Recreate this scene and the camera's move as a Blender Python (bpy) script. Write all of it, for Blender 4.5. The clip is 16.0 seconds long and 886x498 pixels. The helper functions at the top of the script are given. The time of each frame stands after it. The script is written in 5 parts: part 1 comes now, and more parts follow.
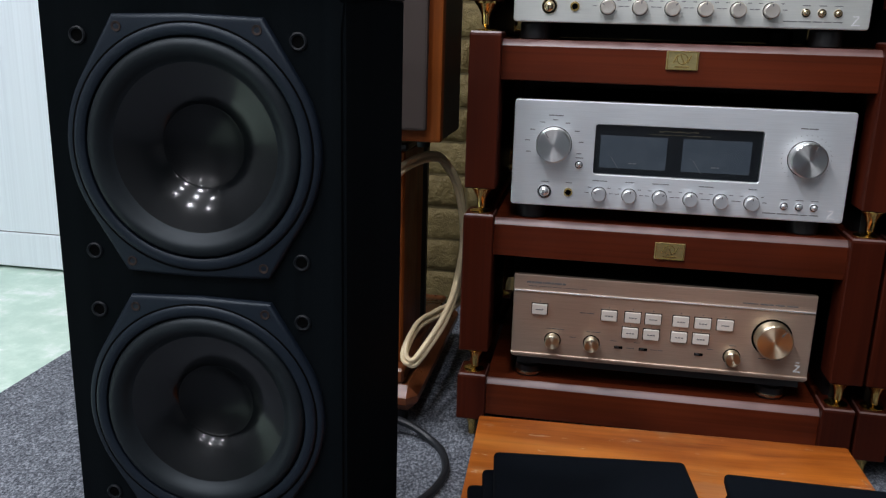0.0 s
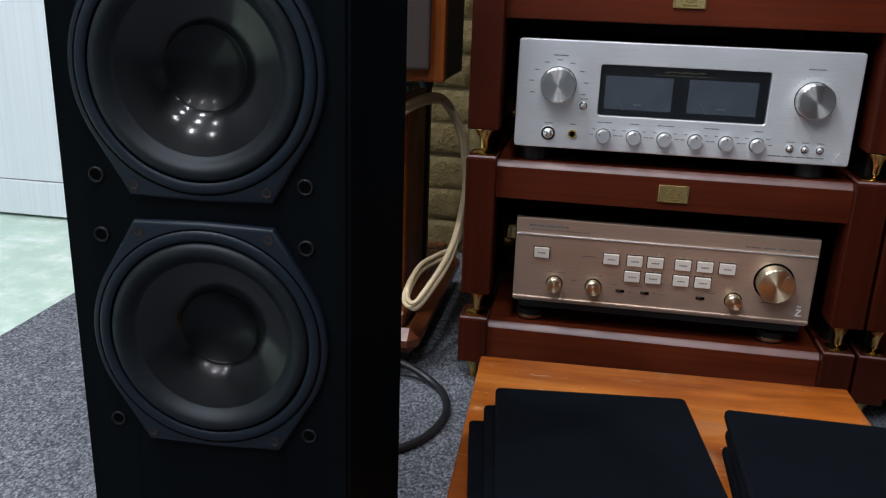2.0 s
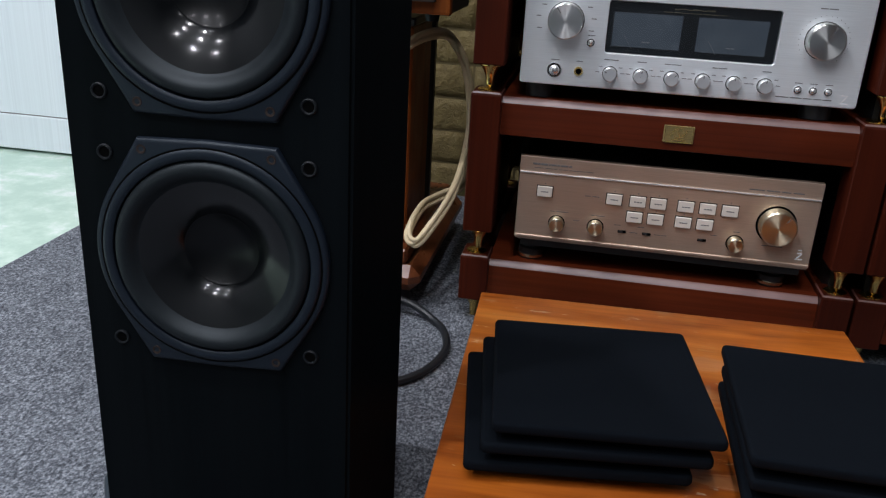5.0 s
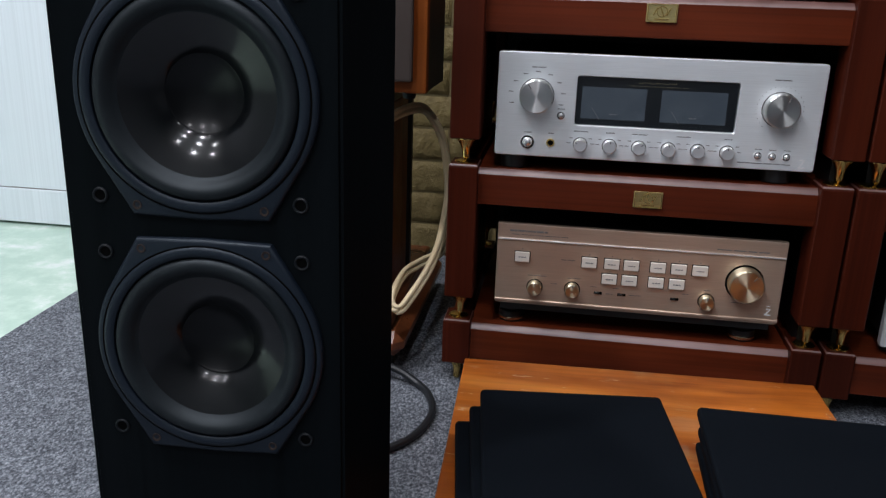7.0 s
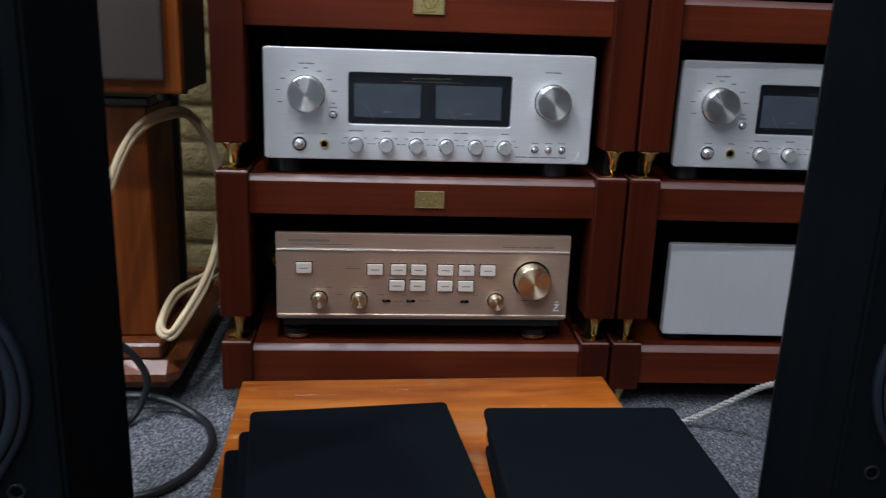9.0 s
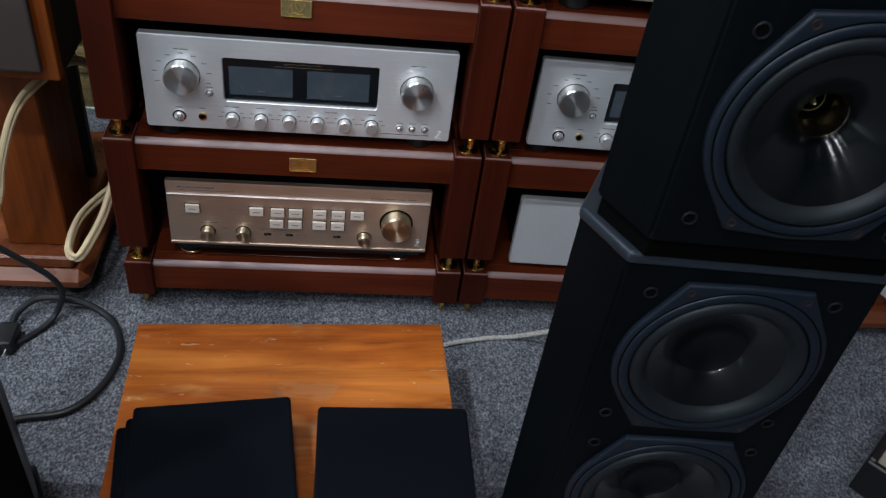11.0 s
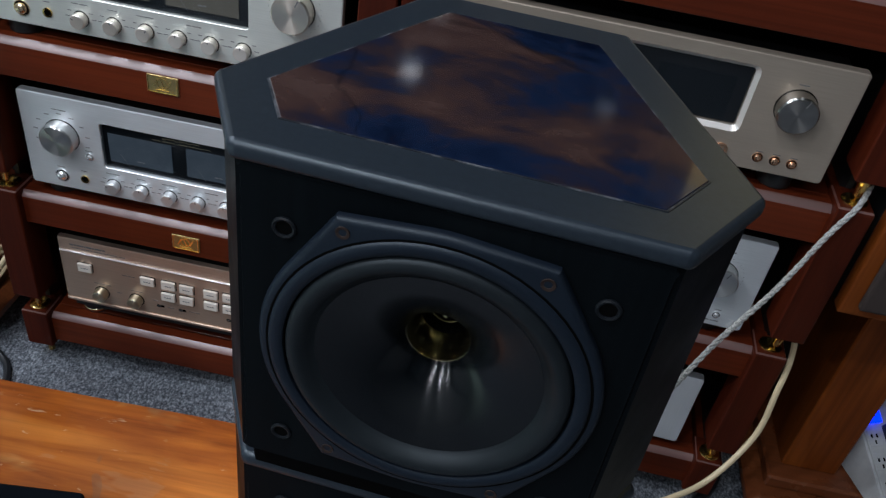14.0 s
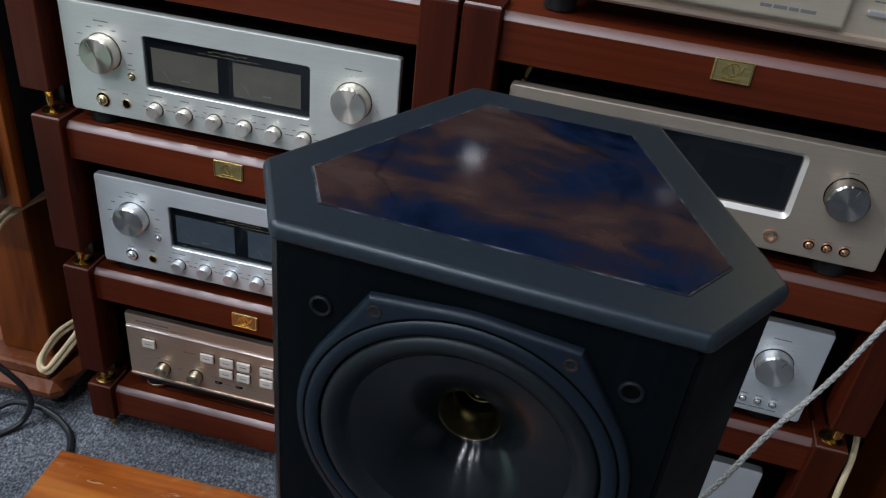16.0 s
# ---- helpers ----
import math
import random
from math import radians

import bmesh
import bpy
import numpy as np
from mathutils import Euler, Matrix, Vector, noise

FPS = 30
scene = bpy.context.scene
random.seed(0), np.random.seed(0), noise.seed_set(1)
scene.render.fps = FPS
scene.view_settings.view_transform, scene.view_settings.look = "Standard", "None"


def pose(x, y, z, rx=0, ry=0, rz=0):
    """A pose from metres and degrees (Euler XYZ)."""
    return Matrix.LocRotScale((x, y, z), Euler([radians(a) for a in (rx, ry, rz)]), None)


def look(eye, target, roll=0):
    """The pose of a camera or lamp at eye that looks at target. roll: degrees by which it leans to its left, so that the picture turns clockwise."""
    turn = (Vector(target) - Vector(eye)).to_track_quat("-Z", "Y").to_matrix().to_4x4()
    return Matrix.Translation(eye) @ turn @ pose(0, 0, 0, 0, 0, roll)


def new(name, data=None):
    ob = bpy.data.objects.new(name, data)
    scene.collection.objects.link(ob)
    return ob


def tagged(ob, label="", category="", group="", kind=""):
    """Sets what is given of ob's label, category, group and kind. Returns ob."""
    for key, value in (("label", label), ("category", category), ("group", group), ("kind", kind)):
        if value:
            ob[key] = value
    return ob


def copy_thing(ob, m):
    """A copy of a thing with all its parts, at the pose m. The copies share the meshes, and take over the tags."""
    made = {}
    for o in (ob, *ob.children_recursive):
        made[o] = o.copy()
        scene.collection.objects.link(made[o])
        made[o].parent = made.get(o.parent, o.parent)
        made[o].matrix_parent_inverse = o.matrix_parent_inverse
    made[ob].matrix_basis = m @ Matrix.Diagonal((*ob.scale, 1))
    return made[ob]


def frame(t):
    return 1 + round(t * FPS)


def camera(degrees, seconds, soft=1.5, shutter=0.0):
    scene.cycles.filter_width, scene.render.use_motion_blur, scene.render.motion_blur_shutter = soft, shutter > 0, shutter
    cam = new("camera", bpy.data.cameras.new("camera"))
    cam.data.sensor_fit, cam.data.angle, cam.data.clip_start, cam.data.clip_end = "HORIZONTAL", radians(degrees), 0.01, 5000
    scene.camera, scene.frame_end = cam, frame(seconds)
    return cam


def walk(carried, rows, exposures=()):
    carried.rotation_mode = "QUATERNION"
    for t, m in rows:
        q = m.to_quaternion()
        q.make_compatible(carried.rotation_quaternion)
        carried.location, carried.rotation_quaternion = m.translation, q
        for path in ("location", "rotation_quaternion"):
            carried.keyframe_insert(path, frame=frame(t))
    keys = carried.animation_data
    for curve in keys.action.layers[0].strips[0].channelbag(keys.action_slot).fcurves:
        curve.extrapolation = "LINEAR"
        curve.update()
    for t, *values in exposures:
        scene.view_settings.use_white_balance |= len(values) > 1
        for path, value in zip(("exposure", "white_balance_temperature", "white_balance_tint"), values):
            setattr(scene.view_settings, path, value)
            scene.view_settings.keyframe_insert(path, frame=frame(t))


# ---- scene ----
cam = camera(55.93, 16.0, 1.25, 0.25)
PATH = [
    (0, (-0.0135, 0.0422, 0.6650), (-0.3425, 1.9465, 0.1497), 1.63),
    (0.5, (-0.0126, 0.0396, 0.6483), (-0.3404, 1.9375, 0.1096), 1.73),
    (1, (-0.0134, 0.0405, 0.6415), (-0.3374, 1.9292, 0.0687), 1.87),
    (1.5, (-0.0139, 0.0411, 0.6363), (-0.3363, 1.9218, 0.0371), 2.01),
    (2, (-0.0161, 0.0387, 0.6368), (-0.3367, 1.9173, 0.0302), 2.03),
    (2.5, (-0.0167, 0.0349, 0.6403), (-0.3366, 1.9129, 0.0313), 1.97),
    (3, (-0.0174, 0.0364, 0.6365), (-0.3380, 1.9076, 0.0075), 2.03),
    (3.5, (-0.0174, 0.0355, 0.6276), (-0.3378, 1.8991, -0.0239), 2.21),
    (4, (-0.0186, 0.0338, 0.6166), (-0.3393, 1.8834, -0.0734), 2.66),
    (4.2, (-0.0175, 0.0324, 0.6134), (-0.3393, 1.8761, -0.0916), 2.95),
    (6.3, (-0.0125, 0.0291, 0.6317), (-0.3235, 1.8700, -0.0855), 3.16),
    (6.5, (-0.0136, 0.0268, 0.6385), (-0.3201, 1.8771, -0.0560), 2.59),
    (7, (-0.0184, 0.0016, 0.6631), (-0.2883, 1.8862, 0.0502), 1.87),
    (7.5, (-0.0329, -0.0080, 0.6682), (-0.2393, 1.8995, 0.1034), 1.84),
    (8, (-0.0268, -0.0155, 0.6686), (-0.1855, 1.9029, 0.1258), 1.64),
    (8.5, (-0.0039, 0.0124, 0.6571), (-0.0723, 1.9377, 0.1199), 2.14),
    (9, (0.0361, 0.0745, 0.6142), (0.1956, 1.9941, 0.0761), 2.06),
    (9.2, (0.0533, 0.0962, 0.6548), (0.2576, 1.9689, -0.0171), 1.01),
    (11.3, (0.2191, 0.1599, 1.1709), (0.4683, 1.6657, -0.1216), 9.52),
    (11.5, (0.2603, 0.2192, 1.1669), (0.4872, 1.7246, -0.1301), 9.39),
    (12, (0.3496, 0.3348, 1.1602), (0.5766, 1.8543, -0.1203), 7.63),
    (12.5, (0.4671, 0.3508, 1.1702), (0.6270, 1.8842, -0.1038), 10.32),
    (13, (0.5650, 0.3553, 1.1798), (0.6489, 1.8892, -0.1009), 11.73),
    (13.5, (0.5730, 0.3473, 1.1929), (0.5737, 1.8861, -0.0846), 10.09),
    (14, (0.5695, 0.3245, 1.1953), (0.4735, 1.8958, -0.0383), 9.47),
    (14.5, (0.5839, 0.3118, 1.2094), (0.4125, 1.9381, 0.0581), 8.43),
    (15, (0.5726, 0.3124, 1.2085), (0.3373, 1.9679, 0.1113), 7.61),
    (15.5, (0.5718, 0.3036, 1.1988), (0.3012, 1.9566, 0.1059), 7.04),
    (16, (0.5900, 0.3115, 1.2079), (0.3042, 1.9641, 0.1184), 6.66),
]
EXPOSURE = [(0, -0.03, 6300, 9), (8.0, -0.03, 6300, 9), (9.0, 0.08, 6080, 7), (11.3, -0.18, 6180, 6), (12.3, -0.22, 6050, 5), (13.0, -0.29, 5960, 4), (14.5, -0.14, 5980, 5), (16.0, -0.12, 6000, 5)]
walk(cam, [(t, look(eye, target, roll)) for t, eye, target, roll in PATH], EXPOSURE)

# ---- light: a grid of ceiling downlights, no daylight ----
world = bpy.data.worlds.new("world")
scene.world = world
world.use_nodes = True
world.node_tree.nodes["Background"].inputs[0].default_value = (0.75, 0.85, 1.0, 1)
world.node_tree.nodes["Background"].inputs[1].default_value = 0.01
CEIL = 2.6
LAMP_POWER = 14.4
# The pair at y = 0.94 is assumed, added to light the racks.
LAMPS = [(x, y) for y in (-1.58, -0.74, 0.10) for x in (-1.85, -0.9, 0.05)] + [(-1.85, 0.94), (-0.9, 0.94), (1.0, 0.10)]
for lx, ly in LAMPS:
    ld = bpy.data.lights.new("downlight", "AREA")
    ld.shape, ld.size, ld.energy, ld.color = "DISK", 0.1, LAMP_POWER * {-1.85: 0.86, -0.9: 1.28, 0.05: 0.80, 1.0: 0.13}[lx] * {-1.58: 0.75, -0.74: 0.85, 0.10: 1.0, 0.94: 1.1}[ly], (0.965, 0.948, 1.0)
    lo = new("downlight_lamp", ld)
    lo.matrix_world = pose(lx, ly, CEIL - 0.022)


# ---- materials ----
def material(name, base=(0.5, 0.5, 0.5), rough=0.5, metal=0.0, coat=0.0, spec=0.5):
    m = bpy.data.materials.new(name)
    m.use_nodes = True
    b = m.node_tree.nodes["Principled BSDF"]
    b.inputs["Base Color"].default_value = (*base, 1)
    b.inputs["Roughness"].default_value = rough
    b.inputs["Metallic"].default_value = metal
    b.inputs["Coat Weight"].default_value = coat
    b.inputs["Coat Roughness"].default_value = 0.21
    b.inputs["Coat IOR"].default_value = 1.7
    b.inputs["Specular IOR Level"].default_value = spec
    return m


def noise_tex(m, scale, stretch=(1, 1, 1), detail=4.0, rough=0.55, distortion=0.0):
    nt = m.node_tree
    tc = nt.nodes.new("ShaderNodeTexCoord")
    mp = nt.nodes.new("ShaderNodeMapping")
    mp.inputs["Scale"].default_value = stretch
    n = nt.nodes.new("ShaderNodeTexNoise")
    n.inputs["Scale"].default_value = scale
    n.inputs["Detail"].default_value = detail
    n.inputs["Roughness"].default_value = rough
    n.inputs["Distortion"].default_value = distortion
    nt.links.new(tc.outputs["Object"], mp.inputs["Vector"])
    nt.links.new(mp.outputs["Vector"], n.inputs["Vector"])
    return n


def ramp(m, source, stops):
    r = m.node_tree.nodes.new("ShaderNodeValToRGB")
    el = r.color_ramp.elements
    while len(el) < len(stops):
        el.new(0.5)
    for e, (p, c) in zip(el, stops):
        e.position, e.color = p, (*c, 1)
    m.node_tree.links.new(source, r.inputs["Fac"])
    return r


def to(m, out, name):
    m.node_tree.links.new(out, m.node_tree.nodes["Principled BSDF"].inputs[name])


def bump(m, source, strength=0.3, distance=0.001):
    nt = m.node_tree
    b = nt.nodes.new("ShaderNodeBump")
    b.inputs["Strength"].default_value = strength
    b.inputs["Distance"].default_value = distance
    nt.links.new(source, b.inputs["Height"])
    to(m, b.outputs["Normal"], "Normal")


def mixed(m, a, b, fac, mode="MULTIPLY"):
    nt = m.node_tree
    x = nt.nodes.new("ShaderNodeMix")
    x.data_type, x.blend_type = "RGBA", mode
    x.inputs[0].default_value = fac
    nt.links.new(a, x.inputs[6])
    nt.links.new(b, x.inputs[7])
    return x.outputs[2]


def wood(name, dark, mid, light, along="x", rough=0.35, coat=0.0, ring=9.0, scratches=False, metal_spec=0.5, soft=0.7):
    """Straight-grained wood: broad figure, fine fibre lines, uneven gloss."""
    m = material(name, mid, rough, 0, coat, metal_spec)
    k = {"x": (0.12, 1, 1), "y": (1, 0.12, 1), "z": (1, 1, 0.12)}[along]
    broad = noise_tex(m, ring, k, 3, 0.5, 0.7)
    fine = noise_tex(m, 170, tuple(0.35 * v * v if v < 1 else v for v in k), 3, 0.6)
    r1 = ramp(m, broad.outputs["Fac"], [(0.3, dark), (0.52, mid), (0.74, light)])
    r2 = ramp(m, fine.outputs["Fac"], [(0.3, (0.62, 0.62, 0.62)), (0.62, (1, 1, 1))])
    col = mixed(m, r1.outputs["Color"], r2.outputs["Color"], soft)
    if scratches:
        streak = noise_tex(m, 17, (0.16, 1.3, 1), 5, 0.55, 1.5)
        rs = ramp(m, streak.outputs["Fac"], [(0.30, (0.50, 0.36, 0.26)), (0.44, (0.86, 0.78, 0.70)), (0.60, (1.12, 1.12, 1.12))])
        col = mixed(m, col, rs.outputs["Color"], 0.9)
        cloud = noise_tex(m, 4.0, (0.5, 1.4, 1), 4, 0.5, 1.0)
        rc = ramp(m, cloud.outputs["Fac"], [(0.36, (0.58, 0.46, 0.38)), (0.60, (1, 1, 1))])
        col = mixed(m, col, rc.outputs["Color"], 0.8)
        nt = m.node_tree
        for scale, stretch, lo, hi, tone, detail in ((13, (0.55, 1.5, 1), 0.62, 0.645, (0.50, 0.23, 0.10), 4.0), (11, (1.3, 0.9, 1), 0.655, 0.67, (0.20, 0.11, 0.065), 2.0), (26, (0.9, 2.6, 1), 0.650, 0.68, (0.80, 0.60, 0.42), 7.0), (5, (1.0, 3.2, 1), 0.60, 0.80, (0.85, 0.48, 0.16), 3.0)):
            sc = noise_tex(m, scale, stretch, detail, 0.6, 0.5)
            mark = ramp(m, sc.outputs["Fac"], [(lo, (0, 0, 0)), (hi, (0.38, 0.38, 0.38))])
            x = nt.nodes.new("ShaderNodeMix")
            x.data_type = "RGBA"
            nt.links.new(mark.outputs["Color"], x.inputs[0])
            nt.links.new(col, x.inputs[6])
            x.inputs[7].default_value = (*tone, 1)
            col = x.outputs[2]
    to(m, col, "Base Color")
    wear = noise_tex(m, 14, (1, 1, 1), 4)
    rr = ramp(m, wear.outputs["Fac"], [(0.3, (rough - 0.07,) * 3), (0.7, (rough + 0.1,) * 3)])
    to(m, rr.outputs["Color"], "Roughness")
    bump(m, fine.outputs["Fac"], 0.12, 0.0005)
    return m


def brushed(name, base, rough=0.34, stretch=(0.02, 1, 1), metal=1.0, amount=0.22):
    """Anodised aluminium with fine brushing along x."""
    m = material(name, base, rough, metal)
    n = noise_tex(m, 900, stretch, 2, 0.6)
    cloud = noise_tex(m, 6, (1, 1, 1), 3)
    lo, hi = tuple(c * (1 - amount) for c in base), tuple(min(1, c * (1 + amount * 0.5)) for c in base)
    r = ramp(m, n.outputs["Fac"], [(0.3, lo), (0.7, hi)])
    r2 = ramp(m, cloud.outputs["Fac"], [(0.3, (0.93, 0.93, 0.93)), (0.7, (1, 1, 1))])
    to(m, mixed(m, r.outputs["Color"], r2.outputs["Color"], 1.0), "Base Color")
    rr = ramp(m, cloud.outputs["Fac"], [(0.3, (rough - 0.04,) * 3), (0.7, (rough + 0.06,) * 3)])
    to(m, rr.outputs["Color"], "Roughness")
    bump(m, n.outputs["Fac"], 0.06, 0.0003)
    return m


def speckled(name, stops, scale, rough=0.9, stretch=(1, 1, 1), relief=0.5, depth=0.002, patches=None, spec=0.3):
    m = material(name, stops[0][1], rough, spec=spec)
    n = noise_tex(m, scale, stretch, 5, 0.7)
    r = ramp(m, n.outputs["Fac"], stops)
    out = r.outputs["Color"]
    if patches:
        p = noise_tex(m, patches[0], (1, 1, 1), 4)
        rp = ramp(m, p.outputs["Fac"], [(0.35, patches[1]), (0.65, patches[2])])
        out = mixed(m, out, rp.outputs["Color"], 1.0)
    to(m, out, "Base Color")
    if relief:
        bump(m, n.outputs["Fac"], relief, depth)
    return m


MAHOGANY = wood("mahogany_stain", (0.067, 0.0118, 0.0038), (0.112, 0.0192, 0.0058), (0.162, 0.0310, 0.0095), "x", 0.5, 0.12, 9, False, 0.1)
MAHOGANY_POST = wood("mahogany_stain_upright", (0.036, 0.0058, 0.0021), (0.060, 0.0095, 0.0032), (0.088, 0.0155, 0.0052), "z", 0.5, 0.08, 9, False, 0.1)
# Paler base on the chamfers: the sheen along these edges is painted in.
MAHOGANY_EDGE = wood("lacquered_edge_sheen", (0.115, 0.044, 0.034), (0.155, 0.062, 0.050), (0.205, 0.088, 0.074), "x", 0.45, 0.75, 24, False, 0.5)
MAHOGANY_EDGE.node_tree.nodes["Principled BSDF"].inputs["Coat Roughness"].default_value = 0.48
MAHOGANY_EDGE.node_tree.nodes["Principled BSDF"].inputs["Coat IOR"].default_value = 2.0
# Far paler than its plate: the highlight on the lip is put into the colour.
LIP = material("window_lip_highlight", (0.88, 0.83, 0.78), 0.38, 0.7)
TEAK_TOP = wood("teak_veneer", (0.2879, 0.0678, 0.006316), (0.4644, 0.1300, 0.01368), (0.6500, 0.2300, 0.03800), "x", 0.40, 0.0, 8, True, 0.35, 0.35)
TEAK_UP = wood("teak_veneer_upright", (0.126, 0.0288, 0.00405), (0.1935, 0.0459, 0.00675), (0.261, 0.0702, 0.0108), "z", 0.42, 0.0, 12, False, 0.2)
TEAK_DARK = wood("stained_plinth_wood", (0.12, 0.034, 0.012), (0.18, 0.052, 0.017), (0.26, 0.08, 0.026), "x", 0.30, 0.0, 12, False, 0.5)
BLACK_ASH = wood("black_ash_vinyl", (0.00215, 0.00336, 0.004301), (0.003226, 0.00457, 0.005645), (0.004435, 0.005914, 0.007123), "z", 0.36, 0, 9, False, 0.04)
CAP_BLACK = speckled("satin_black_lacquer", [(0.35, (0.0120, 0.0165, 0.0230)), (0.65, (0.0170, 0.0230, 0.0310))], 260, 0.35, relief=0.16, depth=0.0004, spec=0.45)
BLUEBLACK = speckled("driver_frame_paint", [(0.35, (0.0036, 0.0065, 0.0118)), (0.65, (0.0056, 0.0092, 0.0165))], 500, 0.46, relief=0.15, depth=0.0003, spec=0.32)
RUBBER = speckled("black_rubber", [(0.35, (0.0064, 0.0086, 0.0104)), (0.65, (0.0088, 0.0112, 0.0132))], 40, 0.48, relief=0, spec=0.26)
for paint in (CAP_BLACK, BLUEBLACK, RUBBER):
    paint.node_tree.nodes["Principled BSDF"].inputs["Specular Tint"].default_value = (0.84, 0.94, 1.0, 1)
SOCKET = material("grille_socket_plastic", (0.0045, 0.0060, 0.0080), 0.5, spec=0.2)
GROOVE = material("dark_recess", (0.0015, 0.0015, 0.0015), 0.9, spec=0.04)


def spun_plastic(name, base, spec, rough=0.21, drawn=0.96, skin=0.0, gloss=1.5):
    """Glossy moulded cone: fine concentric lines draw its highlights outwards."""
    m = material(name, base, rough, 0, skin, spec)
    p = m.node_tree.nodes["Principled BSDF"]
    p.inputs["Coat Roughness"].default_value = 0.12
    p.inputs["Coat IOR"].default_value = gloss
    p.inputs["Anisotropic"].default_value = drawn
    p.inputs["Anisotropic Rotation"].default_value = 0.25
    t = m.node_tree.nodes.new("ShaderNodeTangent")
    t.direction_type, t.axis = "RADIAL", "Y"
    to(m, t.outputs[0], "Tangent")
    return m


CONE = spun_plastic("polypropylene_cone", (0.0008, 0.0016, 0.0025), 0.36, 0.19, 0.94, 0.35, 1.28)
BASS_CONE = spun_plastic("smooth_bass_cone", (0.0006, 0.0012, 0.0019), 0.14, 0.34, 0.35, 1.0, 1.38)
DUSTCAP = spun_plastic("polypropylene_dust_cap", (0.0008, 0.0013, 0.0019), 0.18, 0.33, 0.2, 0.30, 1.28)
HORN = material("gilded_throat_ring", (0.36, 0.33, 0.22), 0.22, 1.0)
SCREW = material("rusted_screw", (0.030, 0.018, 0.014), 0.6, 0.5)
SILVER = brushed("silver_anodised_front", (0.88, 0.915, 0.94), 0.48, metal=0.60, amount=0.06)
# Tinted, dimmed copy of the silver: warm light on the upper amplifier is painted in.
SILVER_WARM = brushed("warm_lit_silver_front", (0.76, 0.775, 0.73), 0.49, metal=0.64, amount=0.06)
SILVER_PLAIN = brushed("silver_plain_front", (0.82, 0.85, 0.88), 0.46, (1, 1, 0.02), metal=0.35, amount=0.035)
CHAMPAGNE = brushed("champagne_anodised_front", (0.61, 0.468, 0.365), 0.46, metal=0.7, amount=0.10)
CHAMPAGNE_LIGHT = brushed("pale_champagne_front", (0.68, 0.585, 0.465), 0.48, metal=0.65, amount=0.06)
CHAMPAGNE_DULL = brushed("dull_champagne_front", (0.54, 0.455, 0.365), 0.46, metal=0.68, amount=0.06)
KNOB = material("turned_aluminium", (0.82, 0.82, 0.82), 0.28, 0.75)
KNOB_WARM = material("turned_pale_gold_aluminium", (0.86, 0.79, 0.70), 0.28, 0.75)
KNOB_GOLD = material("turned_gold_aluminium", (0.78, 0.64, 0.42), 0.25, 1.0)
CHROME = material("bright_chrome", (0.93, 0.93, 0.93), 0.24, 0.85)
PUSH = material("pale_push_button", (0.86, 0.81, 0.73), 0.40, 0.2)
COPPER = material("copper_button", (0.86, 0.52, 0.33), 0.24, 1.0)
CASE = material("black_steel_case", (0.012, 0.012, 0.013), 0.45)
BRASS = material("polished_brass", (0.86, 0.60, 0.20), 0.20, 1.0)
BADGE = brushed("etched_brass_badge", (0.60, 0.50, 0.23), 0.46)
INK = material("engraved_ink", (0.16, 0.158, 0.16), 0.6)
METER_INK = material("meter_scale_print", (0.16, 0.16, 0.16), 0.5)
WHITE_INK = material("white_print", (0.92, 0.92, 0.92), 0.4)
GOLD_INK = material("gold_print", (0.30, 0.26, 0.16), 0.4, 0.3)
METER = speckled("meter_card", [(0.4, (0.0375, 0.042, 0.048)), (0.6, (0.05625, 0.06225, 0.0675))], 16, 0.6, relief=0)
METER_WARM = speckled("warm_meter_card", [(0.4, (0.07, 0.0644, 0.0546)), (0.6, (0.0875, 0.0805, 0.0672))], 14, 0.6, relief=0)
for card, glow in ((METER, (0.018, 0.026, 0.036, 1)), (METER_WARM, (0.032, 0.029, 0.022, 1))):  # weak glow added to keep the cards visible; back-lighting is assumed
    card.node_tree.nodes["Principled BSDF"].inputs["Emission Color"].default_value = glow
    card.node_tree.nodes["Principled BSDF"].inputs["Emission Strength"].default_value = 0.9
DARK_CARD = speckled("dark_meter_card", [(0.4, (0.004, 0.007, 0.010)), (0.6, (0.007, 0.011, 0.015))], 20, 0.5, relief=0)
DISPLAY = material("display_backing", (0.006, 0.008, 0.010), 0.3)
FELT = speckled("black_grille_cloth", [(0.35, (0.0017, 0.0030, 0.0052)), (0.65, (0.0032, 0.0052, 0.0082))], 1400, 0.92, relief=0.4, depth=0.0005, spec=0.09)
GRILLE = speckled("brown_grille_cloth", [(0.35, (0.045, 0.034, 0.030)), (0.65, (0.07, 0.055, 0.05))], 1200, 0.9, relief=0.4, depth=0.0006, spec=0.15)
CABLE_BLACK = material("black_cable_jacket", (0.012, 0.014, 0.017), 0.42)
CABLE_CREAM = material("cream_cable_jacket", (0.74, 0.60, 0.37), 0.42)
CABLE_WHITE = speckled("braided_white_sleeve", [(0.4, (0.22, 0.22, 0.21)), (0.55, (0.56, 0.56, 0.53))], 420, 0.5, relief=0.6, depth=0.001)
PLASTIC_WHITE = speckled("white_socket_plastic", [(0.4, (0.4488, 0.4556, 0.4624)), (0.6, (0.5032, 0.51, 0.51))], 30, 0.38, relief=0)
BEIGE = speckled("aged_beige_plastic", [(0.4, (0.42, 0.38, 0.29)), (0.6, (0.48, 0.44, 0.34))], 40, 0.5, relief=0)
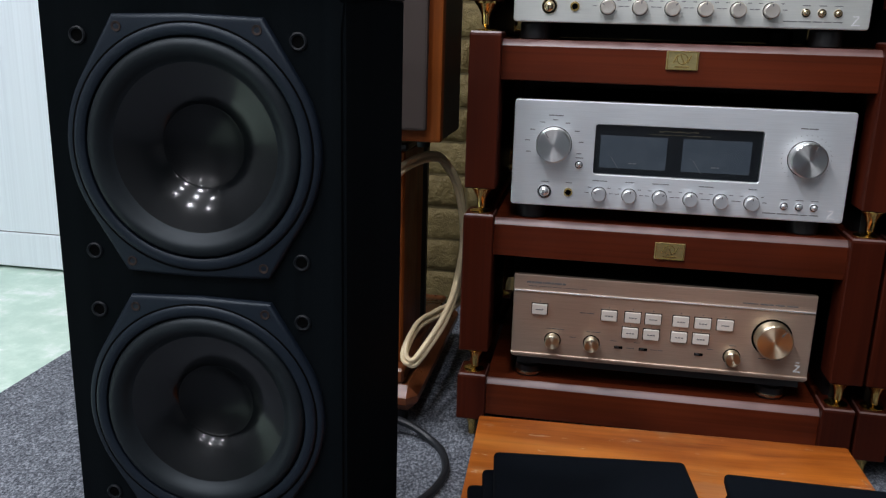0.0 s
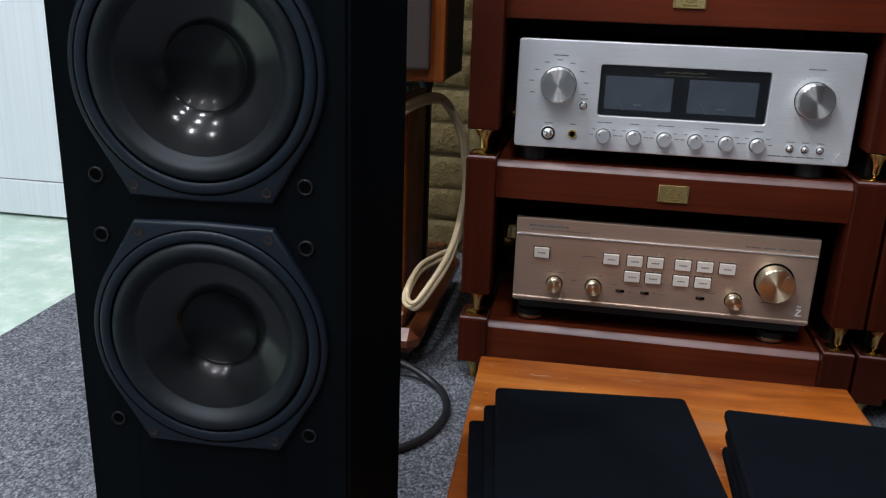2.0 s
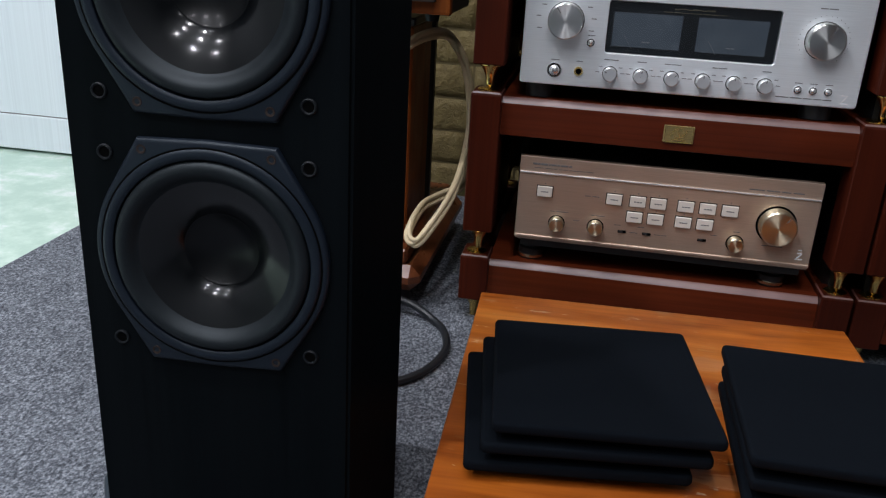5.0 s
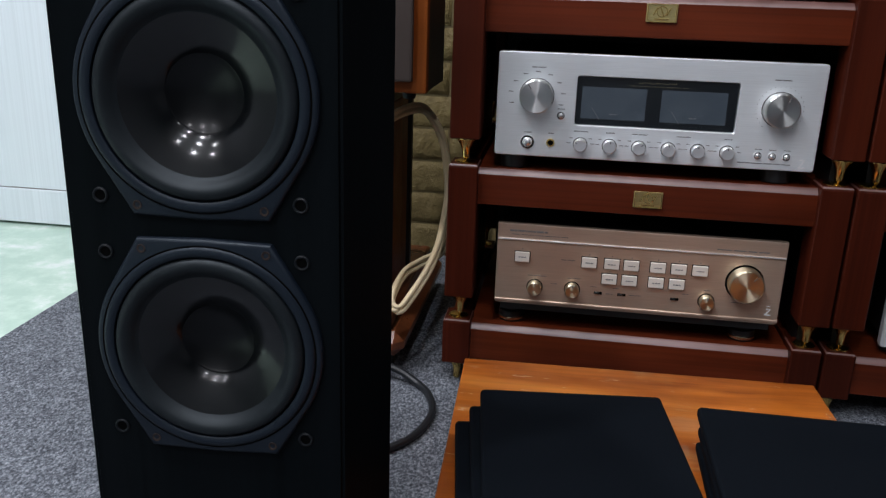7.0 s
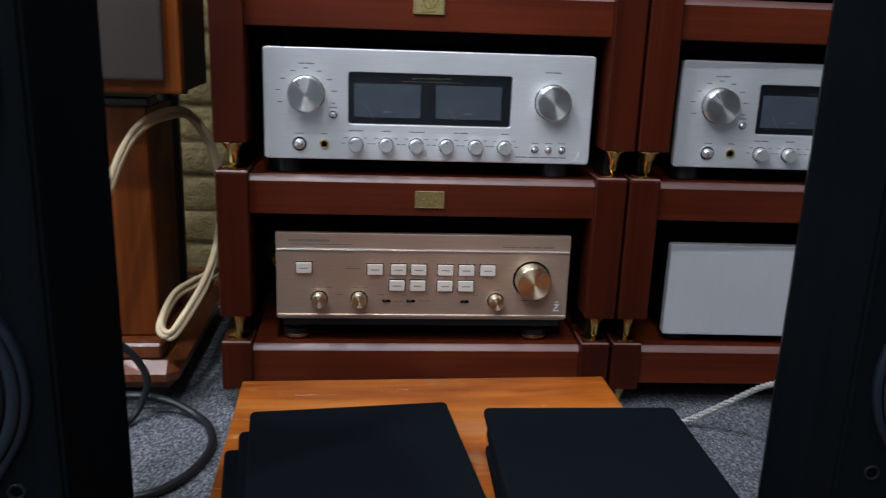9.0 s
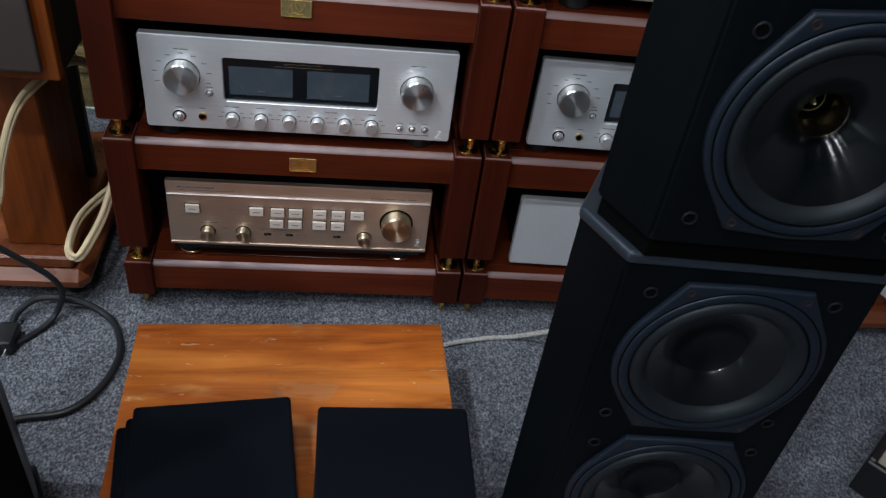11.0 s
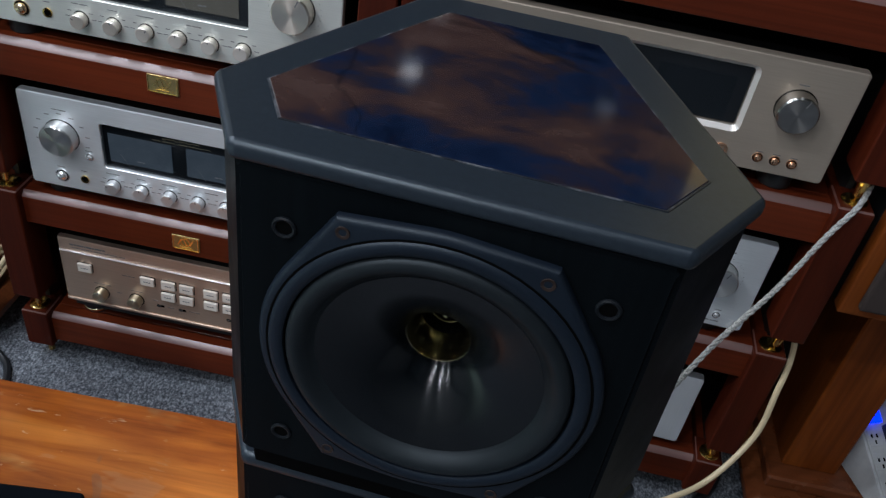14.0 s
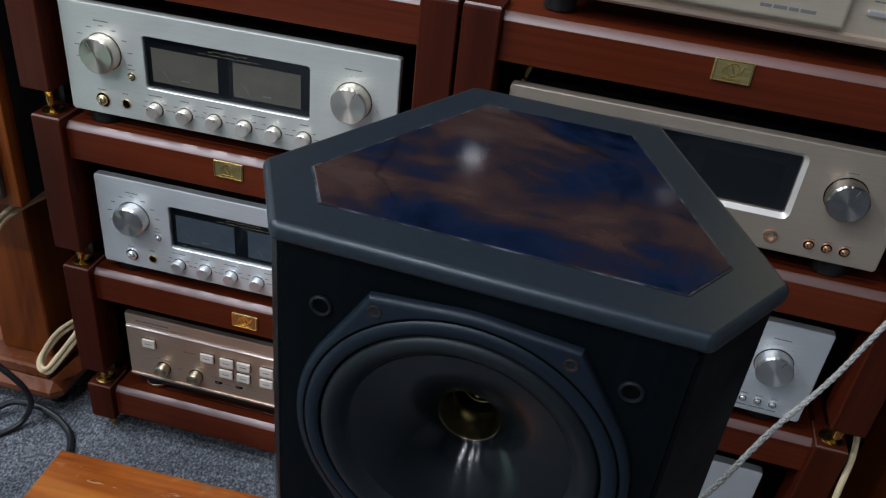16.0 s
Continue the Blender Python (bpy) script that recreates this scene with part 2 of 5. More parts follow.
FLOOR_GREEN = speckled("pale_green_marbled_vinyl", [(0.42, (0.45, 0.60, 0.50)), (0.55, (0.54, 0.69, 0.58)), (0.66, (0.74, 0.80, 0.76))], 9, 0.22, relief=0, spec=0.5)
CARPET = speckled("grey_loop_carpet", [(0.34, (0.034, 0.038, 0.045)), (0.5, (0.138, 0.150, 0.172)), (0.66, (0.37, 0.395, 0.43))], 270, 0.97, (1, 0.7, 1), 0.8, 0.003, (28, (0.78, 0.78, 0.79), (1, 1, 1)), 0.1)
BRICK_PAPER = speckled("yellow_embossed_brick", [(0.3, (0.12, 0.088, 0.032)), (0.55, (0.20, 0.15, 0.06)), (0.75, (0.27, 0.205, 0.088))], 32, 0.6, relief=0.9, depth=0.012, patches=(7, (0.75, 0.74, 0.7), (1, 1, 1)))
MORTAR = speckled("brick_joint", [(0.4, (0.1105, 0.0845, 0.039)), (0.6, (0.143, 0.1105, 0.052))], 40, 0.8, relief=0.4)
WHITE_PANEL = wood("white_woodgrain_laminate", (0.70, 0.755, 0.80), (0.715, 0.77, 0.81), (0.73, 0.78, 0.82), "z", 0.42, 0, 12, soft=0.22)
# Unseen walls and ceiling: grey picked to cut the light they bounce.
PAINT = speckled("matt_wall_paint", [(0.4, (0.24, 0.25, 0.26)), (0.6, (0.28, 0.29, 0.30))], 3, 0.8, relief=0.05)
CEILING = speckled("ceiling_paint", [(0.4, (0.33, 0.335, 0.345)), (0.6, (0.37, 0.375, 0.38))], 3, 0.85, relief=0.05)
DARK_GLASS = material("dark_window_glass", (0.004, 0.005, 0.008), 0.06, 0, 0, 0.14)
BLUE_LED = material("blue_pilot_light", (0.02, 0.05, 0.9), 0.3)
BLUE_LED.node_tree.nodes["Principled BSDF"].inputs["Emission Color"].default_value = (0.004, 0.018, 1.0, 1)
BLUE_LED.node_tree.nodes["Principled BSDF"].inputs["Emission Strength"].default_value = 3.0
BLIND = speckled("sunlit_cream_blind", [(0.4, (0.62, 0.50, 0.28)), (0.6, (0.70, 0.57, 0.33))], 4, 0.8, relief=0.1)
BLIND.node_tree.nodes["Principled BSDF"].inputs["Emission Color"].default_value = (1.0, 0.74, 0.30, 1)
BLIND.node_tree.nodes["Principled BSDF"].inputs["Emission Strength"].default_value = 0.68
LENS = material("downlight_lens", (0.9, 0.9, 0.9), 0.4)
LENS.node_tree.nodes["Principled BSDF"].inputs["Emission Color"].default_value = (0.95, 0.98, 1.0, 1)
LENS.node_tree.nodes["Principled BSDF"].inputs["Emission Strength"].default_value = 4.0


def clear_glass():
    m = material("clear_display_window", (1, 1, 1), 0.02)
    nt = m.node_tree
    glossy = nt.nodes.new("ShaderNodeBsdfGlossy")
    glossy.inputs["Roughness"].default_value = 0.02
    clear = nt.nodes.new("ShaderNodeBsdfTransparent")
    clear.inputs["Color"].default_value = (0.86, 0.88, 0.9, 1)
    fres = nt.nodes.new("ShaderNodeFresnel")
    fres.inputs["IOR"].default_value = 1.38
    mix = nt.nodes.new("ShaderNodeMixShader")
    nt.links.new(fres.outputs[0], mix.inputs[0])
    nt.links.new(clear.outputs[0], mix.inputs[1])
    nt.links.new(glossy.outputs[0], mix.inputs[2])
    nt.links.new(mix.outputs[0], nt.nodes["Material Output"].inputs["Surface"])
    return m


WINDOW = clear_glass()


def marble_inlay():
    """Polished stone-effect inlay: deep blue clouds, rust-brown drifts, dark cracks and thin orange veins."""
    m = material("blue_rust_polished_inlay", (0.02, 0.03, 0.10), 0.07, 0, 0.0, 0.36)
    nt = m.node_tree
    a = noise_tex(m, 12, (0.85, 1.3, 1), 9, 0.60, 0.4)
    r = ramp(m, a.outputs["Fac"], [(0.36, (0.0015, 0.0035, 0.011)), (0.46, (0.0055, 0.0110, 0.030)), (0.53, (0.0150, 0.0120, 0.0180)), (0.60, (0.036, 0.020, 0.018)), (0.74, (0.055, 0.034, 0.030))])
    col = r.outputs["Color"]
    for scale, stretch, wide, share, tone in ((5, (1, 1.3, 1), 0.010, 0.45, (0.002, 0.003, 0.005)), (46, (1.2, 1, 1), 0.012, 0.05, (0.17, 0.075, 0.03))):
        v = noise_tex(m, scale, stretch, 4, 0.5, 0.5)
        rv = ramp(m, v.outputs["Fac"], [(0.5 - wide, (0, 0, 0)), (0.5, (share,) * 3), (0.5 + wide, (0, 0, 0))])
        x = nt.nodes.new("ShaderNodeMix")
        x.data_type = "RGBA"
        nt.links.new(rv.outputs["Color"], x.inputs[0])
        nt.links.new(col, x.inputs[6])
        x.inputs[7].default_value = (*tone, 1)
        col = x.outputs[2]
    to(m, col, "Base Color")
    return m


INLAY = marble_inlay()
# Pale speckle stands for the glint along the inlay edge.
SEAM = speckled("seam_glint", [(0.45, (0.012, 0.014, 0.018)), (0.68, (0.12, 0.125, 0.14))], 60, 0.4, relief=0)


# ---- mesh helpers ----
def add_box(bm, x0, x1, y0, y1, z0, z1, bevel=0.0, segments=1):
    r = bmesh.ops.create_cube(bm, size=1.0, matrix=Matrix.Translation(((x0 + x1) / 2, (y0 + y1) / 2, (z0 + z1) / 2)) @ Matrix.Diagonal((x1 - x0, y1 - y0, z1 - z0, 1)))
    if bevel:
        edges = list({e for v in r["verts"] for e in v.link_edges})
        bmesh.ops.bevel(bm, geom=edges, offset=bevel, segments=segments, affect="EDGES", profile=0.6)
    return bm


def box(x0, x1, y0, y1, z0, z1, bevel=0.0, segments=1):
    return add_box(bmesh.new(), x0, x1, y0, y1, z0, z1, bevel, segments)


def add_lathe(bm, profile, centre, seg=32, axis="y", caps=True):
    """Turns (radius, height) pairs round an axis through centre: "y" points to the front (-y), "z" up."""
    rings = []
    for r, h in profile:
        ring = []
        for i in range(seg):
            a = 2 * math.pi * i / seg
            c, s = math.cos(a) * r, math.sin(a) * r
            p = (centre[0] + c, centre[1] - h, centre[2] + s) if axis == "y" else (centre[0] + c, centre[1] + s, centre[2] + h)
            ring.append(bm.verts.new(p))
        rings.append(ring)
    for a, b in zip(rings, rings[1:]):
        for i in range(seg):
            j = (i + 1) % seg
            f = (a[i], a[j], b[j], b[i])
            bm.faces.new(f)
    if caps and profile[-1][0] > 0.00015:
        bm.faces.new(rings[-1])
    if caps and profile[0][0] > 0.00015:
        bm.faces.new(list(reversed(rings[0])))
    return bm


def lathe(profile, centre, seg=32, axis="y", caps=True):
    return add_lathe(bmesh.new(), profile, centre, seg, axis, caps)


def prism(outline, z0, z1, bevel=0.0, segments=2, top_only=False):
    bm = bmesh.new()
    low = [bm.verts.new((x, y, z0)) for x, y in outline]
    high = [bm.verts.new((x, y, z1)) for x, y in outline]
    n = len(outline)
    bm.faces.new(list(reversed(low)))
    bm.faces.new(high)
    for i in range(n):
        j = (i + 1) % n
        bm.faces.new((low[i], low[j], high[j], high[i]))
    bmesh.ops.recalc_face_normals(bm, faces=bm.faces[:])
    if bevel:
        edges = [e for e in bm.edges if not top_only or all(v.co.z > z1 - 1e-6 for v in e.verts)]
        bmesh.ops.bevel(bm, geom=edges, offset=bevel, segments=segments, affect="EDGES", profile=0.5)
    return bm


def smooth_path(points, steps=8):
    pts = [Vector(p) for p in points]
    pts = [2 * pts[0] - pts[1]] + pts + [2 * pts[-1] - pts[-2]]
    out = []
    for a, b, c, d in zip(pts, pts[1:], pts[2:], pts[3:]):
        for i in range(steps):
            t = i / steps
            out.append(0.5 * (2 * b + (c - a) * t + (2 * a - 5 * b + 4 * c - d) * t * t + (3 * b - a - 3 * c + d) * t ** 3))
    return out + [pts[-2]]


def tube(points, radius, sides=10, steps=8, flat=1.0, ridges=0.0):
    """A cable swept along a smooth path; flat widens it across; ridges swells every other ring."""
    path = smooth_path(points, steps)
    bm = bmesh.new()
    side = Vector((0, 0, 1)).cross(path[1] - path[0])
    side = side.normalized() if side.length > 1e-6 else Vector((1, 0, 0))
    rings = []
    for i, p in enumerate(path):
        d = (path[min(i + 1, len(path) - 1)] - path[max(i - 1, 0)]).normalized()
        side = (side - d * side.dot(d)).normalized()
        up = d.cross(side)
        r = radius * (1 + ridges * (i % 2))
        rings.append([bm.verts.new(p + side * math.cos(a) * r * flat + up * math.sin(a) * r) for a in (2 * math.pi * k / sides for k in range(sides))])
    for a, b in zip(rings, rings[1:]):
        for k in range(sides):
            j = (k + 1) % sides
            bm.faces.new((a[k], a[j], b[j], b[k]))
    bm.faces.new(list(reversed(rings[0])))
    bm.faces.new(rings[-1])
    return bm


def merge(bm, other):
    """Adds another bmesh to bm."""
    me = bpy.data.meshes.new("joined")
    other.to_mesh(me)
    other.free()
    bm.from_mesh(me)
    bpy.data.meshes.remove(me)


def mesh_of(name, bm, mat, smooth=True, second=None):
    bmesh.ops.recalc_face_normals(bm, faces=bm.faces[:])
    if smooth:
        for f in bm.faces:
            f.smooth = True
        for e in bm.edges:
            if len(e.link_faces) == 2:
                a, s = e.calc_face_angle(0.0), sorted(f.calc_area() for f in e.link_faces)
                e.smooth = not (a > radians(32) or a > radians(7) and s[1] > 5 * s[0])
    me = bpy.data.meshes.new(name)
    bm.to_mesh(me)
    bm.free()
    me.materials.append(mat)
    if second:
        me.materials.append(second)
    return me


def part(name, bm, mat, parent, label="", kind="", second=None):
    ob = new(name, mesh_of(name, bm, mat, True, second))
    ob.parent = parent
    return tagged(ob, label, kind=kind)


def flat(ob):
    """Plane faces keep their own normals."""
    for p in ob.data.polygons:
        p.use_smooth = False
    return ob


def thing(name, m, label, category, group=""):
    ob = new(name)
    ob.empty_display_size = 0.05
    ob.matrix_world = m
    return tagged(ob, label, category, group)


def solid(name, bm, mat, label, category, m=None, group="", kind=""):
    ob = new(name, mesh_of(name, bm, mat))
    if m is not None:
        ob.matrix_world = m
    return tagged(ob, label, category, group, kind)


def bars(bm, x, z, y, widths, height=0.0012, gap=0.0012, thick=0.0003):
    """Unreadable lettering as a row of plain bars centred on x."""
    total = sum(widths) + gap * (len(widths) - 1)
    x -= total / 2
    for w in widths:
        add_box(bm, x, x + w, y - thick, y + 0.0002, z - height / 2, z + height / 2)
        x += w + gap
    return bm


# ---- the room ----
X0, X1, Y0, Y1 = -2.7, 2.6, -2.6, 2.0
PILE = 0.006  # carpet surface


def structure(name, bm, mat, label, category):
    return solid(name, bm, mat, label, category, kind="structure")


structure("floor", box(X0 - 0.1, X1 + 0.1, Y0 - 0.1, Y1 + 0.12, -0.1, -0.008), FLOOR_GREEN, "pale green marbled vinyl floor with soft sheen", "floor")
structure("carpet", prism([(-0.997, Y0 + 0.02), (X1 - 0.02, Y0 + 0.02), (X1 - 0.02, Y1 - 0.03), (-1.032, Y1 - 0.03)], -0.008, PILE), CARPET, "grey speckled loop-pile carpet laid over the vinyl", "carpet")
structure("ceiling", box(X0 - 0.1, X1 + 0.1, Y0 - 0.1, Y1 + 0.12, CEIL, CEIL + 0.1), CEILING, "plain grey painted ceiling with recessed downlights", "ceiling")
structure("wall_south", box(X0 - 0.1, X1 + 0.1, Y0 - 0.1, Y0, -0.008, CEIL), PAINT, "plain grey wall added behind the viewer", "wall")
structure("wall_west", box(X0 - 0.1, X0, Y0, Y1, -0.008, CEIL), PAINT, "plain grey side wall, unseen", "wall")
structure("wall_east", box(X1, X1 + 0.1, Y0, Y1, -0.008, CEIL), PAINT, "plain grey side wall beside the shelves, unseen", "wall")

# North wall: brick-effect lining round a dark window above the racks, white laminate panels further along.
WIN = (-0.12, 0.91, 1.12, 2.3)
bm = bmesh.new()
NX0 = -1.1
add_box(bm, NX0, WIN[0], Y1, Y1 + 0.12, -0.008, CEIL)
add_box(bm, WIN[1], X1 + 0.1, Y1, Y1 + 0.12, -0.008, CEIL)
add_box(bm, WIN[0], WIN[1], Y1, Y1 + 0.12, -0.008, WIN[2])
add_box(bm, WIN[0], WIN[1], Y1, Y1 + 0.12, WIN[3], CEIL)
wall_north = structure("wall_north", bm, MORTAR, "wall lined with yellow embossed brick-effect sheet", "wall")
bm = bmesh.new()
for a, b, c, d in ((WIN[0], WIN[1], WIN[2], WIN[2] + 0.04), (WIN[0], WIN[1], WIN[3] - 0.04, WIN[3]), (WIN[0], WIN[0] + 0.04, WIN[2] + 0.04, WIN[3] - 0.04), (WIN[1] - 0.04, WIN[1], WIN[2] + 0.04, WIN[3] - 0.04)):
    add_box(bm, a, b, Y1 + 0.02, Y1 + 0.08, c, d)
win = structure("window_1", bm, CASE, "dark window with a black frame above the racks", "window")
part("pane", box(WIN[0] + 0.04, WIN[1] - 0.04, Y1 + 0.04, Y1 + 0.06, WIN[2] + 0.04, WIN[3] - 0.04), DARK_GLASS, win, "dark reflecting window pane", kind="structure")

BX = (0.985, 1.62, 1.25, 2.1)
blind = structure("window_2", box(BX[0], BX[1], Y1 - 0.035, Y1 - 0.028, BX[2], BX[3]), BLIND, "cream roller blind glowing with daylight behind it", "window")
part("head_rail", box(BX[0] - 0.02, BX[1] + 0.02, Y1 - 0.055, Y1 - 0.012, BX[3], BX[3] + 0.05, 0.006), PLASTIC_WHITE, blind, kind="structure")

structure("wall_panel", box(X0, NX0 - 0.003, Y1, Y1 + 0.12, 0.097, CEIL), WHITE_PANEL, "white woodgrain laminate wall panelling", "wall panel")
structure("baseboard", box(X0, NX0 - 0.003, Y1 - 0.004, Y1 + 0.12, 0.0, 0.0935, 0.0015), WHITE_PANEL, "white laminate skirting board with a thin dark joint above", "baseboard")
structure("trim", box(X0, NX0 - 0.003, Y1 + 0.004, Y1 + 0.11, 0.0935, 0.097), material("dark_joint", (0.30, 0.27, 0.24), 0.8), "thin dark joint between skirting and panel", "trim")


def downlight(x, y):
    t = thing("ceiling_downlight", pose(x, y, CEIL), "round recessed white ceiling downlight, switched on", "ceiling light", "ceiling downlights")
    part("trim_ring", lathe([(0.062, -0.002), (0.062, -0.008), (0.052, -0.012), (0.052, -0.003)], (0, 0, 0), 24, "z"), PLASTIC_WHITE, t)
    part("lens", lathe([(0.051, -0.004), (0.051, -0.008)], (0, 0, 0), 24, "z"), LENS, t, "glowing round lens")
    return t


dl = downlight(*LAMPS[0])
for p in LAMPS[1:]:
    copy_thing(dl, pose(*p, CEIL))


# ---- hi-fi racks: stacked frames on brass cones ----
RY1 = 1.73
PD, PROUD = 0.056, 0.013  # posts stand proud of the boards
POST = 0.0465
# Each tier: its board's front, post foot and top, board foot and top; the stack leans forward a little.
TIERS = [(1.297, 0.044, 0.1235, 0.050, 0.1130), (1.286, 0.168, 0.3905, 0.325, 0.3835), (1.275, 0.432, 0.6605, 0.5925, 0.6505), (1.270, 0.702, 0.925, 0.858, 0.9165)]


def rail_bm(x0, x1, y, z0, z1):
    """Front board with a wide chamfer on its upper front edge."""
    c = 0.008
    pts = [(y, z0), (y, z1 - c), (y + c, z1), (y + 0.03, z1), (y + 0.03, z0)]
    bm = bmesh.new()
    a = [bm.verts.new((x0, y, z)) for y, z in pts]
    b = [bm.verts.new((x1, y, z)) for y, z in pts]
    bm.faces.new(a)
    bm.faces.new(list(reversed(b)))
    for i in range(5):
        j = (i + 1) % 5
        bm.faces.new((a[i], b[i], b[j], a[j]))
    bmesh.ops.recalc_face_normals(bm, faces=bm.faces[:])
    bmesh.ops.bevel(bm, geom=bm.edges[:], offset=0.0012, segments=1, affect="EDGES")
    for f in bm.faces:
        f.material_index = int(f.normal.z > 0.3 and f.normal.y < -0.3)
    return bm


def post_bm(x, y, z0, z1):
    """Square upright whose chamfered top edges carry the painted pale sheen."""
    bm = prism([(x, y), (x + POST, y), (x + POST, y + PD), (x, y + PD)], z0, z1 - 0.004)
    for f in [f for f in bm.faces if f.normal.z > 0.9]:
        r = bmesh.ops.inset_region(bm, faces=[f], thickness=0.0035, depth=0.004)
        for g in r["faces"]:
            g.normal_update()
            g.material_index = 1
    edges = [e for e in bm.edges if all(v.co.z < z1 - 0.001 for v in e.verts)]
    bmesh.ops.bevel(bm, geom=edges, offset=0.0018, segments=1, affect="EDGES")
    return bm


def cone_bm(x, y, z, h=0.034):
    """Turned brass foot: flared top, waisted, pointed."""
    return lathe([(0.0165, h), (0.0165, h - 0.003), (0.0125, h - 0.008), (0.0085, h - 0.015), (0.0065, h - 0.020), (0.0055, 0.006), (0.0006, 0.0)], (x, y, z), 20, "z")


def badge(parent, x, front, z):
    b = part("badge", box(x - 0.0220, x + 0.0220, front - 0.0018, front + 0.0012, z - 0.0128, z + 0.0128, 0.0008), BADGE, parent, "small etched brass maker's badge")
    y = front - 0.0016
    for a, c, d, e in ((-0.0205, 0.0205, 0.0115, 0.0125), (-0.0205, 0.0205, -0.0125, -0.0115), (-0.0205, -0.0193, -0.0115, 0.0115), (0.0193, 0.0205, -0.0115, 0.0115)):
        part("border", box(x + a, x + c, y - 0.0008, y + 0.0004, z + d, z + e), BRASS, b)
    part("raised_ring", lathe([(0.0078, -0.0002), (0.0078, 0.0008), (0.0064, 0.0008), (0.0064, -0.0002)], (x, y, z + 0.002), 24, "y", False), BRASS, b)
    for dx, tilt in ((-0.0095, 24), (0.0, -24), (0.0095, 24)):
        mark = box(-0.0009, 0.0009, -0.0008, 0.0004, -0.006, 0.006)
        mark.transform(Matrix.Translation((x + dx, y, z + 0.002)) @ Matrix.Rotation(radians(tilt), 4, "Y"))
        part("raised_mark", mark, BRASS, b)
    part("raised_print", bars(bmesh.new(), x, z - 0.0085, y, (0.020,), 0.0018, 0.001, 0.0008), BRASS, b)


def rack(spans, yaw, label, badges):
    """Four stacked tiers; spans holds each tier's ends, badges its (tier, x, z). It is turned about its own corner."""
    corner = Matrix.Translation((spans[0][0], 1.284, 0))
    t = thing("hifi_rack", corner @ pose(0, 0, 0, 0, 0, yaw) @ corner.inverted(), label, "hi-fi rack", "hi-fi racks")
    for n, ((x0, x1), (front, pz0, pz1, rz0, rz1)) in enumerate(zip(spans, TIERS)):
        a, b, py0 = x0 + POST - 0.002, x1 - POST + 0.002, front - PROUD
        shelf = part("shelf", box(a, b, front + 0.031, RY1 - 0.002, rz1 - 0.022, rz1 - 0.001, 0.001), MAHOGANY, t, "mahogany-stained shelf board")
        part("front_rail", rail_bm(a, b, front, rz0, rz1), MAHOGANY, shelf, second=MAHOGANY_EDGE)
        part("back_rail", box(a, b, RY1 - 0.001, RY1 + 0.02, rz0, rz1), MAHOGANY, shelf)
        for px in (x0, x1 - POST):
            part("side_rail", box(px + 0.008, px + 0.038, py0 + PD + 0.001, RY1 - PD + 0.019, rz0, rz1, 0.001), MAHOGANY, shelf)
            for py in (py0, RY1 + 0.02 - PD):
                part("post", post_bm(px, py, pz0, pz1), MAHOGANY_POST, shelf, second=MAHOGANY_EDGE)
                cx, cy = px + POST / 2, py + PD / 2
                low = TIERS[n - 1][2] + 0.0035 if n else 0.0005
                part("brass_cone", cone_bm(cx, cy, low, pz0 - low), BRASS, shelf, "turned brass spike foot")
                if n < 3:
                    part("brass_cup", lathe([(0.0170, 0.0), (0.0170, 0.0012), (0.0155, 0.0022), (0.0060, 0.0036), (0.0001, 0.0036)], (cx, cy - 0.004, pz1), 20, "z"), BRASS, shelf)
        # Dark sheets added behind and beside the shelves, standing for deep shade.
        if n:
            below = TIERS[n - 1][4] + 0.001
            part("shade_back", box(a, b, RY1 + 0.004, RY1 + 0.012, below, rz0 - 0.001), CASE, shelf, "dark sheet added for the shade behind the shelves")
            for px in (x0, x1 - POST):
                part("shade_side", box(px + 0.018, px + 0.026, py0 + PD + 0.001, RY1 - PD + 0.019, below, rz0 - 0.001), CASE, shelf, "dark sheet added for the shade beside the shelves")
        for tier, bx, bz in badges:
            if tier == n:
                badge(shelf, bx, front - 0.001, bz)
    return t


rack(((-0.1985, 0.408), (-0.196, 0.408), (-0.1945, 0.411), (-0.198, 0.412)), 0.0, "dark red mahogany-stained stacking hi-fi rack with brass spikes", ((1, 0.1145, 0.3505), (2, 0.1045, 0.6280), (3, 0.106, 0.896)))
rack(((0.4125, 1.031), (0.4125, 1.033), (0.4160, 1.037), (0.4170, 1.037)), -1.4, "dark red mahogany-stained stacking hi-fi rack beside its twin", ((3, 0.7300, 0.8960),))


# ---- electronics ----
def turned_knob(bm, x, z, r, depth, face=0.0, bevel=0.002, seg=32):
    return add_lathe(bm, [(r, face - 0.001), (r, face + depth - bevel), (r - bevel, face + depth), (0.0001, face + depth - 0.0003)], (x, 0, z), seg)


def turned_metal(name, base, rough=0.2):
    """Spun metal end face: radial streaks round the knob's own axis."""
    m = material(name, base, rough, 1.0)
    m.node_tree.nodes["Principled BSDF"].inputs["Anisotropic"].default_value = 0.92
    m.node_tree.nodes["Principled BSDF"].inputs["Anisotropic Rotation"].default_value = 0.25
    t = m.node_tree.nodes.new("ShaderNodeTangent")
    t.direction_type, t.axis = "RADIAL", "Y"
    to(m, t.outputs[0], "Tangent")
    return m


SPUN = turned_metal("spun_aluminium_face", (0.80, 0.80, 0.78), 0.30)
SPUN_WARM = turned_metal("spun_pale_gold_face", (0.86, 0.79, 0.68), 0.30)
SPUN_GOLD = turned_metal("spun_gold_face", (0.80, 0.72, 0.53), 0.36)
SPUN_DARK = turned_metal("spun_dark_chrome_face", (0.40, 0.385, 0.36), 0.26)


